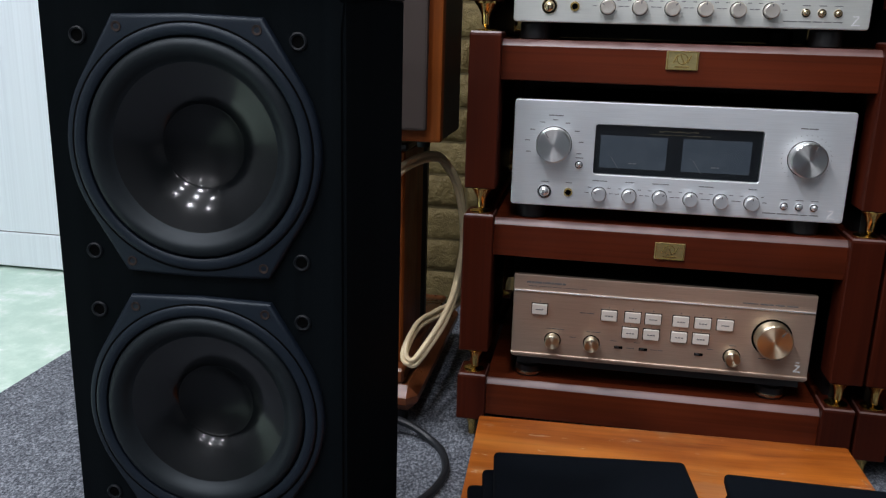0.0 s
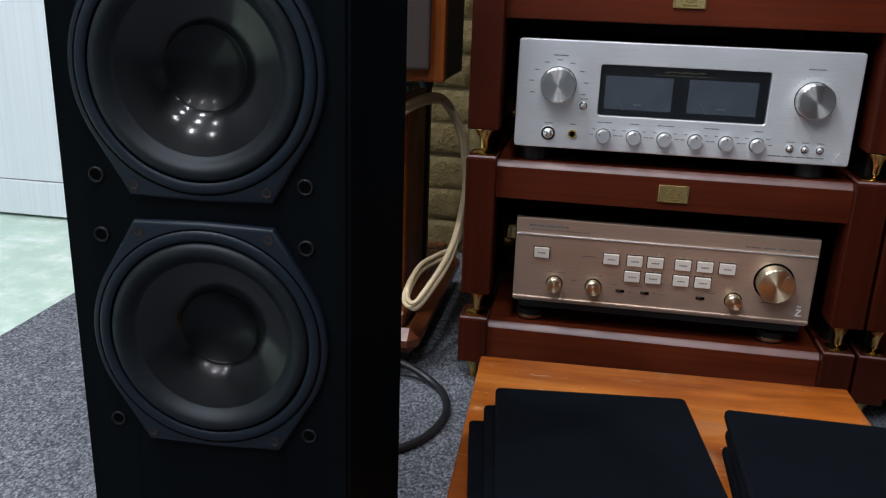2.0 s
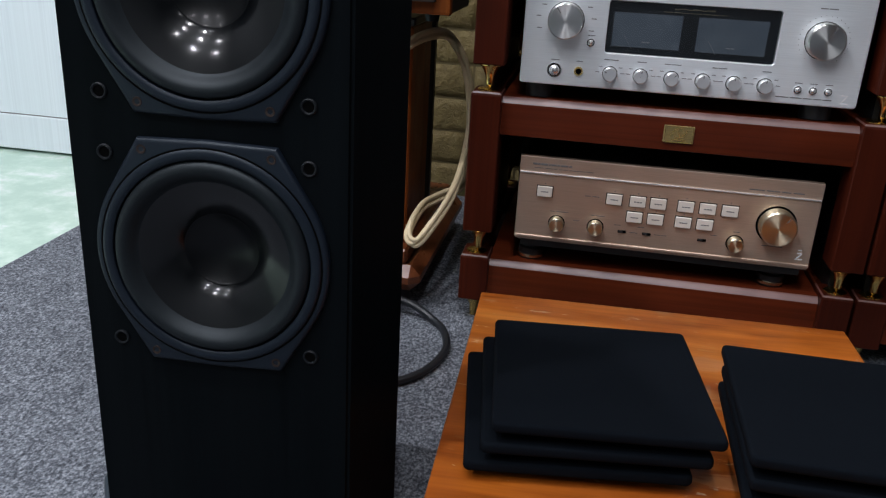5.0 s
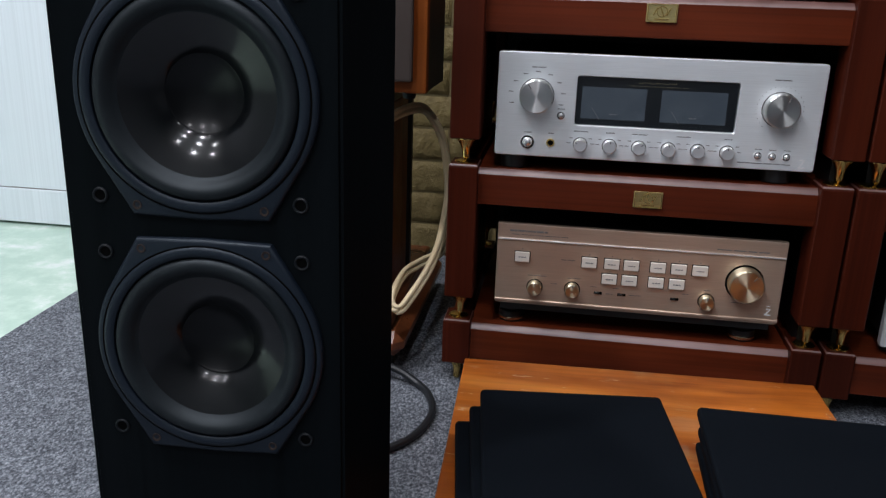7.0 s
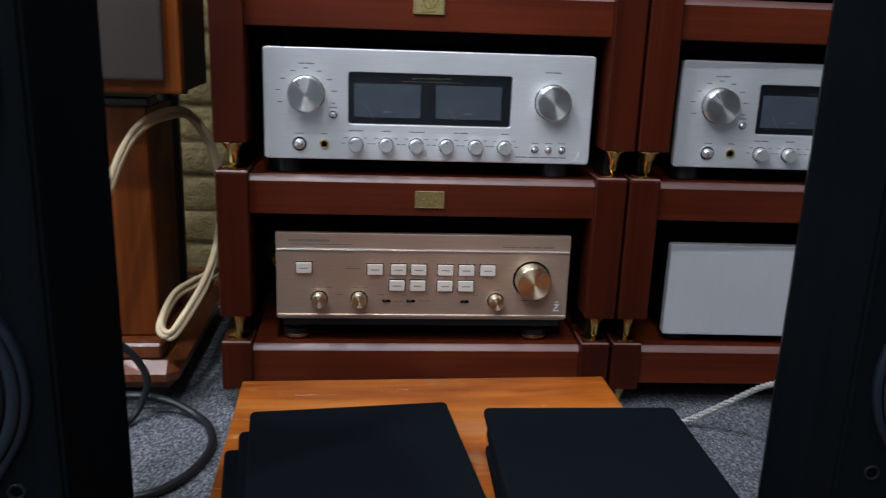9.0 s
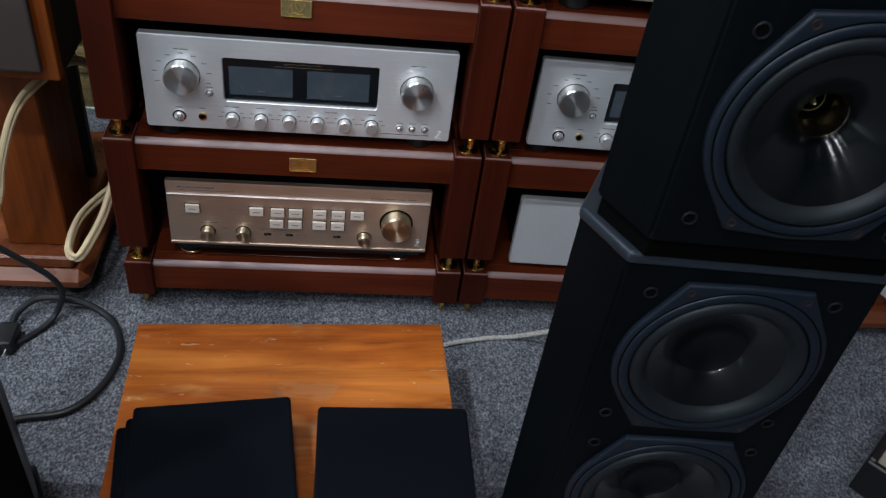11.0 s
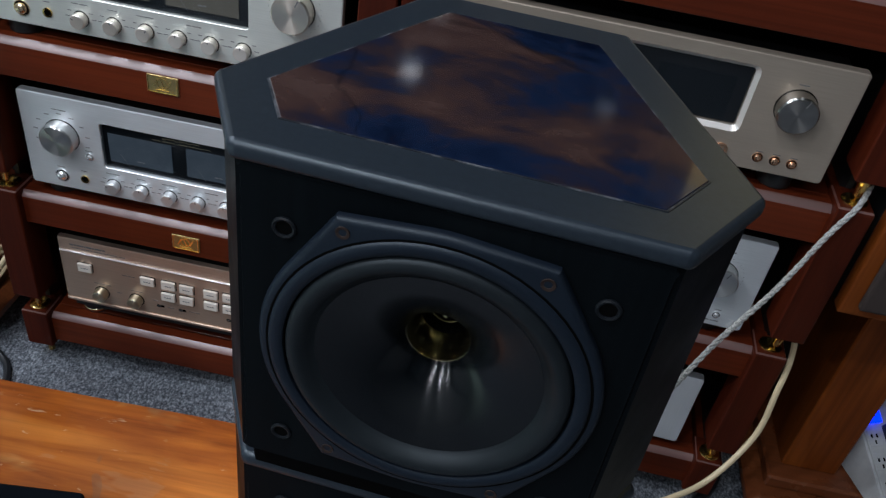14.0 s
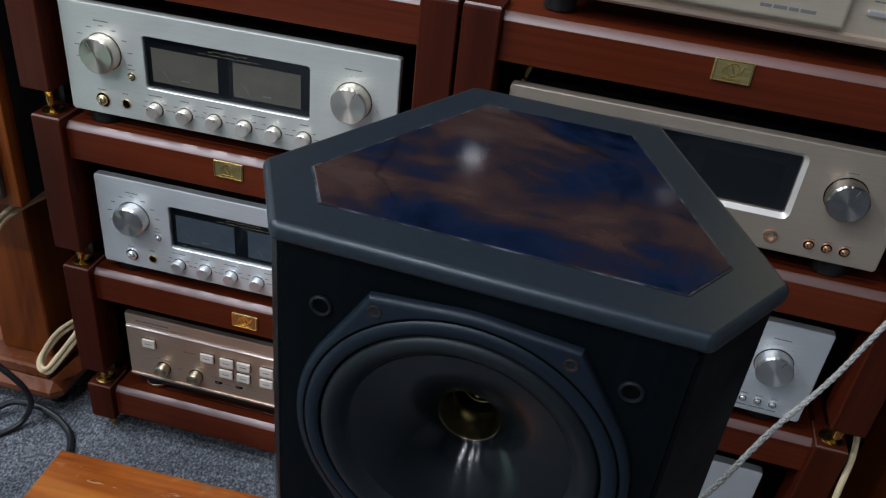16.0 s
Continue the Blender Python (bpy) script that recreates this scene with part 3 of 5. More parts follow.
def domed_button(parent, name, x, z, r, mat, label=""):
    """Small domed push button standing in a dark ring."""
    prof = [(r, -0.001), (r, 0.0018)] + [(r * math.cos(radians(a)), 0.0018 + r * 0.75 * math.sin(radians(a))) for a in (15, 32, 50, 68, 82)] + [(0.0001, 0.0018 + r * 0.75)]
    k = part(name, lathe(prof, (0, 0, 0), 24), mat, parent, label)
    k.location = (x, 0, z)
    part("button_well", lathe([(r * 1.20, -0.0005), (r * 1.20, 0.0004), (r * 0.98, 0.0005)], (0, 0, 0), 24), GROOVE, k)
    part("button_ring", lathe([(r * 1.42, -0.0004), (r * 1.40, 0.0012), (r * 1.28, 0.0014), (r * 1.20, 0.0003)], (0, 0, 0), 24, "y", False), mat, k)
    return k


def knob(parent, name, x, z, r, depth, mat, label="", well=0.0010, pointer=None):
    """Round control in a dark well: its own object with the origin on its axis."""
    k = part(name, turned_knob(bmesh.new(), 0, 0, r, depth, 0, min(0.002, r * 0.12), 40), mat, parent, label)
    k.location = (x, 0, z)
    part("shadow_gap", lathe([(r + well, -0.0005), (r + well, 0.0004), (r * 0.98, 0.0005)], (0, 0, 0), 40), GROOVE, k)
    if pointer is not None:
        a = radians(pointer)
        c, s = math.sin(a), math.cos(a)
        bm = box(-0.0006, 0.0006, -depth - 0.0002, -depth + 0.0008, r * 0.55, r * 0.92)
        bm.transform(Matrix(((s, 0, c, 0), (0, 1, 0, 0), (-c, 0, s, 0), (0, 0, 0, 1))))
        part("pointer_mark", bm, INK, k)
    return k


def rounded(x0, x1, z0, z1, r, seg=4):
    """Rectangle outline with round corners."""
    out = []
    for cx, cz, a0 in ((x1 - r, z0 + r, -90), (x1 - r, z1 - r, 0), (x0 + r, z1 - r, 90), (x0 + r, z0 + r, 180)):
        out += [(cx + r * math.cos(radians(a0 + 90 * i / seg)), cz + r * math.sin(radians(a0 + 90 * i / seg))) for i in range(seg + 1)]
    return out


def faceplate(w, h, thick, hole=None, lip=0.0022):
    """Front panel with round corners and softened edges and, if wanted, an opening right through with a chamfered lip."""
    bm = bmesh.new()

    def ring(pts, y):
        return [bm.verts.new((x, y, z)) for x, z in pts]

    def skin(a, b, slot=0):
        n = len(a)
        for i in range(n):
            bm.faces.new((a[i], a[(i + 1) % n], b[(i + 1) % n], b[i])).material_index = slot

    e = 0.0018
    outer = [ring(rounded(-w / 2, w / 2, 0, h, 0.0045), thick), ring(rounded(-w / 2, w / 2, 0, h, 0.0045), e), ring(rounded(-w / 2 + 0.0005, w / 2 - 0.0005, 0.0005, h - 0.0005, 0.0042), 0.0005), ring(rounded(-w / 2 + e, w / 2 - e, e, h - e, 0.003), 0.0)]
    for a, b in zip(outer, outer[1:]):
        skin(a, b)
    if hole is None:
        bm.faces.new(outer[0])
        bm.faces.new(outer[-1])
        return bm
    a, b, c, d = hole
    inner = [ring(rounded(a - lip, b + lip, c - lip, d + lip, 0.004 + lip), 0.0), ring(rounded(a, b, c, d, 0.004), lip), ring(rounded(a, b, c, d, 0.004), thick)]
    skin(inner[0], inner[1], 1)
    skin(inner[1], inner[2])
    for u, v in ((outer[-1], inner[0]), (outer[0], inner[2])):
        edges = [bm.edges.get((r[i], r[(i + 1) % len(r)])) for r in (u, v) for i in range(len(r))]
        bmesh.ops.triangle_fill(bm, use_beauty=True, edges=edges)
    return bm


def feet(t, w, depth, drop, mat, r=0.02):
    for x in (-w / 2 + 0.03, w / 2 - 0.045):
        for y in (0.035, depth - 0.06):
            part("foot", lathe([(r * 0.9, -drop), (r, -drop + 0.003), (r, -0.003), (r * 0.95, 0.0)], (x, y, 0), 20, "z"), mat, t)


def meter_scale(bm, x0, x1, z0, z1, y):
    """Arc of scale ticks, a needle and a plain bar of print on a meter card."""
    cx, cz, r = (x0 + x1) / 2, z0 - 0.030, 0.060
    for i in range(13):
        a = radians(-36 + 6 * i)
        sub_r = r + (0.002 if i % 3 == 0 else 0.001)
        p, q = Vector((cx + math.sin(a) * r, y, cz + math.cos(a) * r)), Vector((cx + math.sin(a) * sub_r, y, cz + math.cos(a) * sub_r))
        if z0 < p.z < z1 - 0.003:
            n = Vector((math.cos(a), 0, -math.sin(a))) * 0.0003
            bm.faces.new([bm.verts.new(v) for v in (p - n, p + n, q + n, q - n)])
    a = radians(-34)
    d = Vector((math.sin(a), 0, math.cos(a)))
    n = Vector((math.cos(a), 0, -math.sin(a))) * 0.0003
    p, q = Vector((cx, y - 0.0005, cz)) + d * 0.034, Vector((cx, y - 0.0005, cz)) + d * 0.057
    bm.faces.new([bm.verts.new(v) for v in (p - n, p + n, q + n, q - n)])
    bars(bm, cx, z0 + 0.008, y, (0.006, 0.004), 0.0016)
    return bm


def glass_sheet(hole, y, parent, label):
    """A sheet of clear glass filling an opening, facing the front."""
    bm = bmesh.new()
    a, b, c, d = hole
    bm.faces.new([bm.verts.new(p) for p in ((a, y, c), (b, y, c), (b, y, d), (a, y, d))])
    me = bpy.data.meshes.new("glass_pane")
    bm.normal_update()
    bm.to_mesh(me)
    bm.free()
    me.materials.append(WINDOW)
    ob = new("glass_pane", me)
    ob.parent = parent
    ob.visible_shadow = False
    return tagged(ob, label)


def meter_amplifier(m, label, card, plate=SILVER, w=0.477, h=0.1583, foot=0.0245, buttons=CHROME, faces=SPUN, caps=KNOB):
    """Integrated amplifier with two level meters behind one window."""
    t = thing("stereo_amplifier", m, label, "amplifier", "silver meter amplifiers")
    hole = (-0.1183, 0.1183, 0.052, 0.126)
    flat(part("faceplate", faceplate(w, h, 0.012, hole, 0.0009), plate, t))
    part("case", box(-w / 2 + 0.012, w / 2 - 0.012, 0.0125, 0.40, 0.004, h - 0.006, 0.002), CASE, t, "black steel case with vented top")
    frame_bm = box(hole[0] + 0.001, hole[1] - 0.001, 0.0062, 0.0118, hole[2] + 0.001, hole[3] - 0.001)
    disp = part("meter_window", frame_bm, DISPLAY, t, "black meter window with two dark meters")
    for a, b in ((-0.110, -0.014), (0.008, 0.104)):
        part("meter_card", box(a, b, 0.0052, 0.0060, 0.062, 0.110), card, disp, "dim meter card")
        part("meter_scale", meter_scale(bmesh.new(), a, b, 0.062, 0.110, 0.0049), METER_INK, disp)
    bm = bmesh.new()
    for i in range(9):  # a script signature, as plain uneven strokes
        bars(bm, -0.024 + 0.0062 * i, 0.1188 + (0.0006 if i % 3 else -0.0004), 0.0060, (0.0026, 0.0020), 0.0020 if i % 4 == 0 else 0.0011, 0.0009)
    bars(bm, 0.002, 0.1142, 0.0060, (0.012, 0.02, 0.016, 0.022, 0.009), 0.0005, 0.0022)
    part("gold_print", bm, GOLD_INK, disp)
    glass_sheet(hole, 0.003, disp, "clear glass over the meters")
    knob(t, "selector_knob", -0.178, 0.0935, 0.0255, 0.020, faces, "large spun aluminium input knob", pointer=-35)
    knob(t, "volume_knob", 0.178, 0.0905, 0.0250, 0.021, faces, "large spun aluminium volume knob", pointer=25)
    for i, x in enumerate((-0.107, -0.063, -0.019, 0.025, 0.068, 0.111)):
        knob(t, "tone_knob", x, 0.0225, 0.0100, 0.013, caps, pointer=(-60, 10, 40, 0, 0, 0)[i])
    domed_button(t, "power_button", -0.188, 0.0220, 0.0078, buttons, "bright domed power button")
    jack = part("headphone_jack", lathe([(0.0065, -0.0005), (0.0065, 0.002), (0.0042, 0.0022), (0.0042, -0.0004)], (-0.1525, 0, 0.0225), 24), BRASS, t, "gold-rimmed headphone socket")
    part("jack_hole", lathe([(0.0042, 0.0004), (0.0042, 0.0006)], (-0.1525, 0, 0.0225), 16), GROOVE, jack)
    domed_button(t, "small_button", -0.1395, 0.0650, 0.0042, buttons)
    for x in (0.156, 0.1765, 0.197):
        domed_button(t, "small_button", x, 0.0210, 0.0040, buttons)
    bm = bmesh.new()
    bars(bm, -0.177, 0.136, 0, (0.008, 0.012), 0.0014)
    bars(bm, 0.177, 0.133, 0, (0.010, 0.012), 0.0014)
    for i in range(9):
        a = radians(-110 + 27.5 * i)
        bars(bm, -0.178 + 0.040 * math.sin(a), 0.0935 + 0.036 * math.cos(a), 0, (0.007,), 0.0012)
    for i in range(24):
        a = radians(-140 + 280 / 23 * i)
        add_box(bm, 0.178 + 0.0335 * math.sin(a) - 0.0004, 0.178 + 0.0335 * math.sin(a) + 0.0004, -0.0003, 0.0002, 0.0905 + 0.0335 * math.cos(a) - 0.0004, 0.0905 + 0.0335 * math.cos(a) + 0.0004)
    for x, ws in ((-0.107, (0.009, 0.011)), (-0.063, (0.013,)), (-0.019, (0.009, 0.013)), (0.046, (0.007, 0.012)), (0.111, (0.012,))):
        bars(bm, x, 0.0425, 0, ws, 0.0012)
    for x in (-0.107, -0.063, -0.019, 0.025, 0.068, 0.111):
        for dx in (-0.018, 0.018):
            bars(bm, x + dx, 0.024, 0, (0.006,), 0.0010)
            bars(bm, x + dx * 0.8, 0.032, 0, (0.005,), 0.0010)
    for x in (0.156, 0.1765, 0.197):
        bars(bm, x, 0.0305, 0, (0.010,), 0.0010)
    bars(bm, -0.188, 0.037, 0, (0.012,), 0.0011)
    bars(bm, -0.1525, 0.037, 0, (0.009,), 0.0011)
    bars(bm, -0.1395, 0.075, 0, (0.011,), 0.0011)
    bars(bm, 0.166, 0.0095, 0, (0.018, 0.016, 0.012, 0.010, 0.012), 0.0014, 0.002)
    part("lettering", bm, INK, t, "rows of small engraved lettering", "stuff")
    bm = bmesh.new()
    for bx0, bx1, bz0, bz1 in ((0.2160, 0.2245, 0.0168, 0.0182), (0.2155, 0.2265, 0.0054, 0.0069)):
        add_box(bm, bx0, bx1, -0.0003, 0.0002, bz0, bz1)
    slash = box(-0.0008, 0.0008, -0.0003, 0.0002, -0.0058, 0.0058)
    slash.transform(Matrix.Translation((0.2203, 0, 0.0118)) @ Matrix.Rotation(radians(36), 4, "Y"))
    merge(bm, slash)
    part("emblem", bm, WHITE_INK, t, "small white printed emblem")
    feet(t, w, 0.40, foot, CASE, 0.022)
    return t


meter_amplifier(pose(0.1115, 1.291, 0.4070), "silver stereo amplifier with twin meters on a rack shelf", METER)
meter_amplifier(pose(0.1040, 1.2797, 0.6750), "silver stereo amplifier with warm-tinted meters, on the shelf above", METER_WARM, SILVER_WARM, foot=0.0255, buttons=KNOB_GOLD, faces=SPUN_WARM, caps=KNOB_WARM)
meter_amplifier(pose(0.7205, 1.2890, 0.4060, 0, 0, -2.2), "silver stereo amplifier with dark meters in the neighbouring rack", METER, foot=0.0235)


def champagne_amplifier():
    w, h = 0.4525, 0.1374
    t = thing("stereo_amplifier", pose(0.1107, 1.3020, 0.1553), "champagne-gold button-panel stereo amplifier on the lowest shelf", "amplifier")
    flat(part("faceplate", faceplate(w, h - 0.0265, 0.012), CHAMPAGNE, t))
    part("upper_strip", box(-w / 2, w / 2, 0.0012, 0.012, h - 0.0255, h, 0.0015, 2), CHAMPAGNE, t, "champagne upper strip with faint lettering")
    part("bright_line", box(-w / 2 + 0.001, w / 2 - 0.001, -0.0020, 0.010, h - 0.0272, h - 0.0251, 0.0004), KNOB, t, "thin bright dividing line")
    part("lower_trim", box(-w / 2, w / 2, -0.0022, 0.010, 0.0035, 0.0085, 0.001), CHAMPAGNE, t, "lower trim strip")
    part("case", box(-w / 2 + 0.004, w / 2 - 0.004, 0.0125, 0.40, -0.006, h - 0.004, 0.002), CASE, t, "black steel case")
    part("base_skirt", box(-w / 2 + 0.01, w / 2 - 0.01, 0.006, 0.0122, -0.012, 0.0), CASE, t)
    for x, z in [(-0.184, 0.083)] + [(x, 0.0815) for x in (-0.076, -0.040, -0.009, 0.0325, 0.065, 0.098)] + [(x, 0.0560) for x in (-0.042, -0.010, 0.032, 0.0645)]:
        b = part("push_button", box(x - 0.0118, x + 0.0118, -0.0048, 0.001, z - 0.0082, z + 0.0082, 0.0010, 2), PUSH, t, "pale rectangular push button")
        part("button_surround", box(x - 0.0130, x + 0.0130, -0.0005, 0.0006, z - 0.0094, z + 0.0094), GROOVE, b)
        part("button_print", bars(bmesh.new(), x, z, -0.0048, (0.003, 0.004, 0.003), 0.0016, 0.0008), INK, b)
        part("pilot_dot", lathe([(0.0011, 0), (0.0009, 0.0006)], (x, 0, z + 0.0125), 8), INK, b)
    for x, z in ((-0.161, 0.0325), (-0.100, 0.0330), (0.113, 0.0310)):
        knob(t, "small_knob", x, z, 0.0115, 0.015, SPUN_GOLD, "small turned gold knob", 0.0017, 0)
    knob(t, "volume_knob", 0.168, 0.0670, 0.0268, 0.024, SPUN_GOLD, "large spun gold volume knob", 0.0030, 38)
    for x in (-0.058, -0.020, 0.064):
        s = part("slide_switch", box(x - 0.0065, x + 0.0065, -0.0006, 0.001, 0.0278, 0.0322), GROOVE, t)
        part("slider", box(x - 0.005, x + 0.001, -0.0026, 0.0, 0.0285, 0.0315, 0.0004), CASE, s)
    bm = bmesh.new()
    bars(bm, -0.176, 0.1255, 0.0012, (0.007, 0.004, 0.011, 0.003, 0.009, 0.004, 0.012, 0.005), 0.0030, 0.0008)
    bars(bm, -0.158, 0.1195, 0.0012, (0.014, 0.02, 0.014, 0.024, 0.011), 0.0011, 0.002)
    bars(bm, 0.160, 0.1185, 0.0012, (0.022, 0.019, 0.013, 0.016), 0.0018, 0.003)
    bars(bm, -0.110, 0.082, 0, (0.009, 0.012), 0.0014)
    bars(bm, -0.158, 0.0515, 0, (0.008, 0.02), 0.0012)
    bars(bm, -0.098, 0.0515, 0, (0.006, 0.014), 0.0012)
    bars(bm, 0.113, 0.0490, 0, (0.010,), 0.0012)
    for x in (-0.130, -0.066, -0.030, 0.080):
        bars(bm, x, 0.0400, 0, (0.010,), 0.0011)
    bars(bm, -0.040, 0.0300, 0, (0.012,), 0.0011)
    bars(bm, 0.001, 0.0305, 0, (0.010, 0.008), 0.0011)
    bars(bm, 0.168, 0.0325, 0, (0.012, 0.018), 0.0013)
    part("lettering", bm, INK, t, "rows of small engraved lettering", "stuff")
    bm = bmesh.new()
    add_box(bm, 0.2070, 0.2125, -0.0003, 0.0002, 0.0300, 0.0314)
    add_box(bm, 0.2065, 0.2140, -0.0003, 0.0002, 0.0248, 0.0266)
    add_box(bm, 0.2045, 0.2150, -0.0003, 0.0002, 0.0150, 0.0169)
    slash = box(-0.0010, 0.0010, -0.0003, 0.0002, -0.0058, 0.0058)
    slash.transform(Matrix.Translation((0.2095, 0, 0.0208)) @ Matrix.Rotation(radians(40), 4, "Y"))
    merge(bm, slash)
    part("emblem", bm, WHITE_INK, t)
    for x in (-0.199, 0.183):
        for y in (0.04, 0.34):
            foot = part("foot", lathe([(0.019, -0.0433), (0.021, -0.041), (0.021, -0.024), (0.016, -0.022), (0.016, -0.0065)], (x, y, 0), 24, "z"), CASE, t, "dark foot with a bronze ring")
            part("foot_ring", lathe([(0.0212, -0.0395), (0.0222, -0.0385), (0.0222, -0.0345), (0.0212, -0.0335)], (x, y, 0), 24, "z", False), KNOB_GOLD, foot)
    return t


champagne_amplifier()


def plain_power_amplifier():
    t = thing("power_amplifier", pose(0.7260, 1.3060, 0.1280, 0, 0, -2.3), "plain silver brushed power amplifier on the lowest shelf", "power amplifier")
    flat(part("faceplate", faceplate(0.450, 0.1520, 0.014), SILVER_PLAIN, t))
    part("case", box(-0.215, 0.215, 0.0145, 0.40, 0.005, 0.146, 0.002), CASE, t)
    feet(t, 0.450, 0.40, 0.0160, CASE, 0.02)
    return t


plain_power_amplifier()


def display_amplifier():
    """Champagne amplifier with one wide display."""
    w, h = 0.480, 0.1505
    t = thing("display_amplifier", pose(0.7220, 1.2715, 0.6780, 0, 0, -2.0), "dull champagne amplifier with a wide dark display and spun knobs", "amplifier")
    hole = (-0.1165, 0.1165, 0.0515, 0.1285)
    flat(part("faceplate", faceplate(w, h, 0.014, hole, 0.0058), CHAMPAGNE_DULL, t, second=LIP))
    part("case", box(-w / 2 + 0.012, w / 2 - 0.012, 0.0145, 0.40, 0.004, h - 0.008, 0.002), CASE, t)
    disp = part("display_window", box(hole[0] + 0.001, hole[1] - 0.001, 0.010, 0.0138, hole[2] + 0.001, hole[3] - 0.001), DISPLAY, t, "dark display window")
    for a, b in ((-0.105, -0.012), (0.008, 0.101)):
        part("meter_card", box(a, b, 0.0092, 0.0098, 0.055, 0.112), DARK_CARD, disp, "dark unlit meter card")
    glass_sheet(hole, 0.0055, disp, "clear glass over the display")
    knob(t, "volume_knob", 0.1745, 0.0920, 0.0238, 0.022, SPUN_DARK, "large spun metal volume knob", pointer=20)
    knob(t, "selector_knob", -0.1745, 0.0920, 0.0238, 0.022, SPUN_DARK, pointer=-20)
    for x in (0.1555, 0.1765, 0.1975):
        domed_button(t, "round_button", x, 0.0195, 0.0047, COPPER, "small round copper button")
    bm = lathe([(0.0085, -0.0005), (0.0085, 0.002), (0.005, 0.0026), (0.0042, -0.0004)], (0.1095, 0, 0.0200), 24)
    part("headphone_jack", bm, COPPER, t, "bronze-rimmed socket")
    bm = bmesh.new()
    bars(bm, 0.1735, 0.122, 0, (0.012,), 0.0012)
    for x in (0.1555, 0.1765, 0.1975):
        bars(bm, x, 0.0275, 0, (0.009,), 0.001)
    part("lettering", bm, INK, t, kind="stuff")
    feet(t, w, 0.40, 0.0285, CASE, 0.022)
    return t


display_amplifier()


def disc_player():
    """Cream-champagne player on the top shelf."""
    w, h = 0.462, 0.12
    t = thing("disc_player", pose(0.722, 1.2800, 0.9420, 0, 0, -2.0), "pale champagne disc player with a raised centre panel", "disc player")
    flat(part("faceplate", faceplate(w, h, 0.014), CHAMPAGNE_LIGHT, t))
    part("lower_lip", box(-w / 2 + 0.004, w / 2 - 0.004, -0.004, 0.002, 0.002, 0.012, 0.002), CHAMPAGNE, t)
    part("case", box(-w / 2 + 0.01, w / 2 - 0.01, 0.0145, 0.36, 0.004, h - 0.004, 0.002), CASE, t)
    centre = part("centre_panel", box(-0.145, 0.105, -0.012, 0.001, 0.018, h - 0.01, 0.003, 2), CHAMPAGNE_LIGHT, t, "raised tray panel")
    part("panel_print", bars(bmesh.new(), 0.045, 0.030, -0.012, (0.012, 0.014, 0.010, 0.016), 0.0035, 0.002), INK, centre)
    for x in (0.135, 0.165, 0.195):
        part("push_button", box(x - 0.010, x + 0.010, -0.005, 0.001, 0.034, 0.040, 0.0015), KNOB, t)
        part("button_print", bars(bmesh.new(), x, 0.049, 0, (0.006, 0.005), 0.0015), INK, t)
    feet(t, w, 0.36, 0.0265, CASE, 0.02)
    return t


disc_player()


# ---- floor-standing loudspeakers: six-sided cabinet, separate head on top ----
def plan(front, wide, back, d1, d2, depth0=0.0):
    """Six-sided outline seen from above, front at y = depth0."""
    return [(-front, depth0), (front, depth0), (wide, d1), (back, d2), (-back, d2), (-wide, d1)]


def cabinet_bm(outline, z0, z1, holes):
    """Six-sided box whose front has round driver openings (height, radius)."""
    bm = bmesh.new()
    low = [bm.verts.new((x, y, z0)) for x, y in outline]
    high = [bm.verts.new((x, y, z1)) for x, y in outline]
    n = len(outline)
    bm.faces.new(list(reversed(low)))
    bm.faces.new(high)
    for i in range(1, n):
        j = (i + 1) % n
        bm.faces.new((low[i], low[j], high[j], high[i]))
    y = outline[0][1]
    left, right = bm.edges.get((low[0], high[0])), bm.edges.get((low[1], high[1]))
    edges = [bm.edges.get((low[0], low[1])), bm.edges.get((high[0], high[1])), left, right]
    for z, r in holes:
        ring = [bm.verts.new((r * math.cos(a), y, z + r * math.sin(a))) for a in (2 * math.pi * k / 48 for k in range(48))]
        edges += [bm.edges.new((ring[k], ring[(k + 1) % 48])) for k in range(48)]
    bmesh.ops.triangle_fill(bm, use_beauty=True, use_dissolve=False, edges=edges)
    bmesh.ops.recalc_face_normals(bm, faces=bm.faces[:])
    sharp = [e for e in bm.edges if len(e.link_faces) == 2 and e.calc_face_angle() > 0.2 and abs(e.verts[0].co.z - e.verts[1].co.z) > 0.1]
    bmesh.ops.bevel(bm, geom=sharp, offset=0.0025, segments=2, affect="EDGES")
    return bm


def hull_outline(r, cx, cz, n=72):
    """Driver frame outline: a circle drawn out to a flat top and bottom."""
    pts = [(r * math.cos(2 * math.pi * i / n), r * math.sin(2 * math.pi * i / n)) for i in range(n)]
    pts += [(cx, cz), (-cx, cz), (cx, -cz), (-cx, -cz)]
    pts = sorted(pts)

    def half(seq):
        out = []
        for p in seq:
            while len(out) > 1 and (out[-1][0] - out[-2][0]) * (p[1] - out[-2][1]) - (out[-1][1] - out[-2][1]) * (p[0] - out[-2][0]) <= 1e-9:
                out.pop()
            out.append(p)
        return out[:-1]

    return half(pts) + half(reversed(pts))


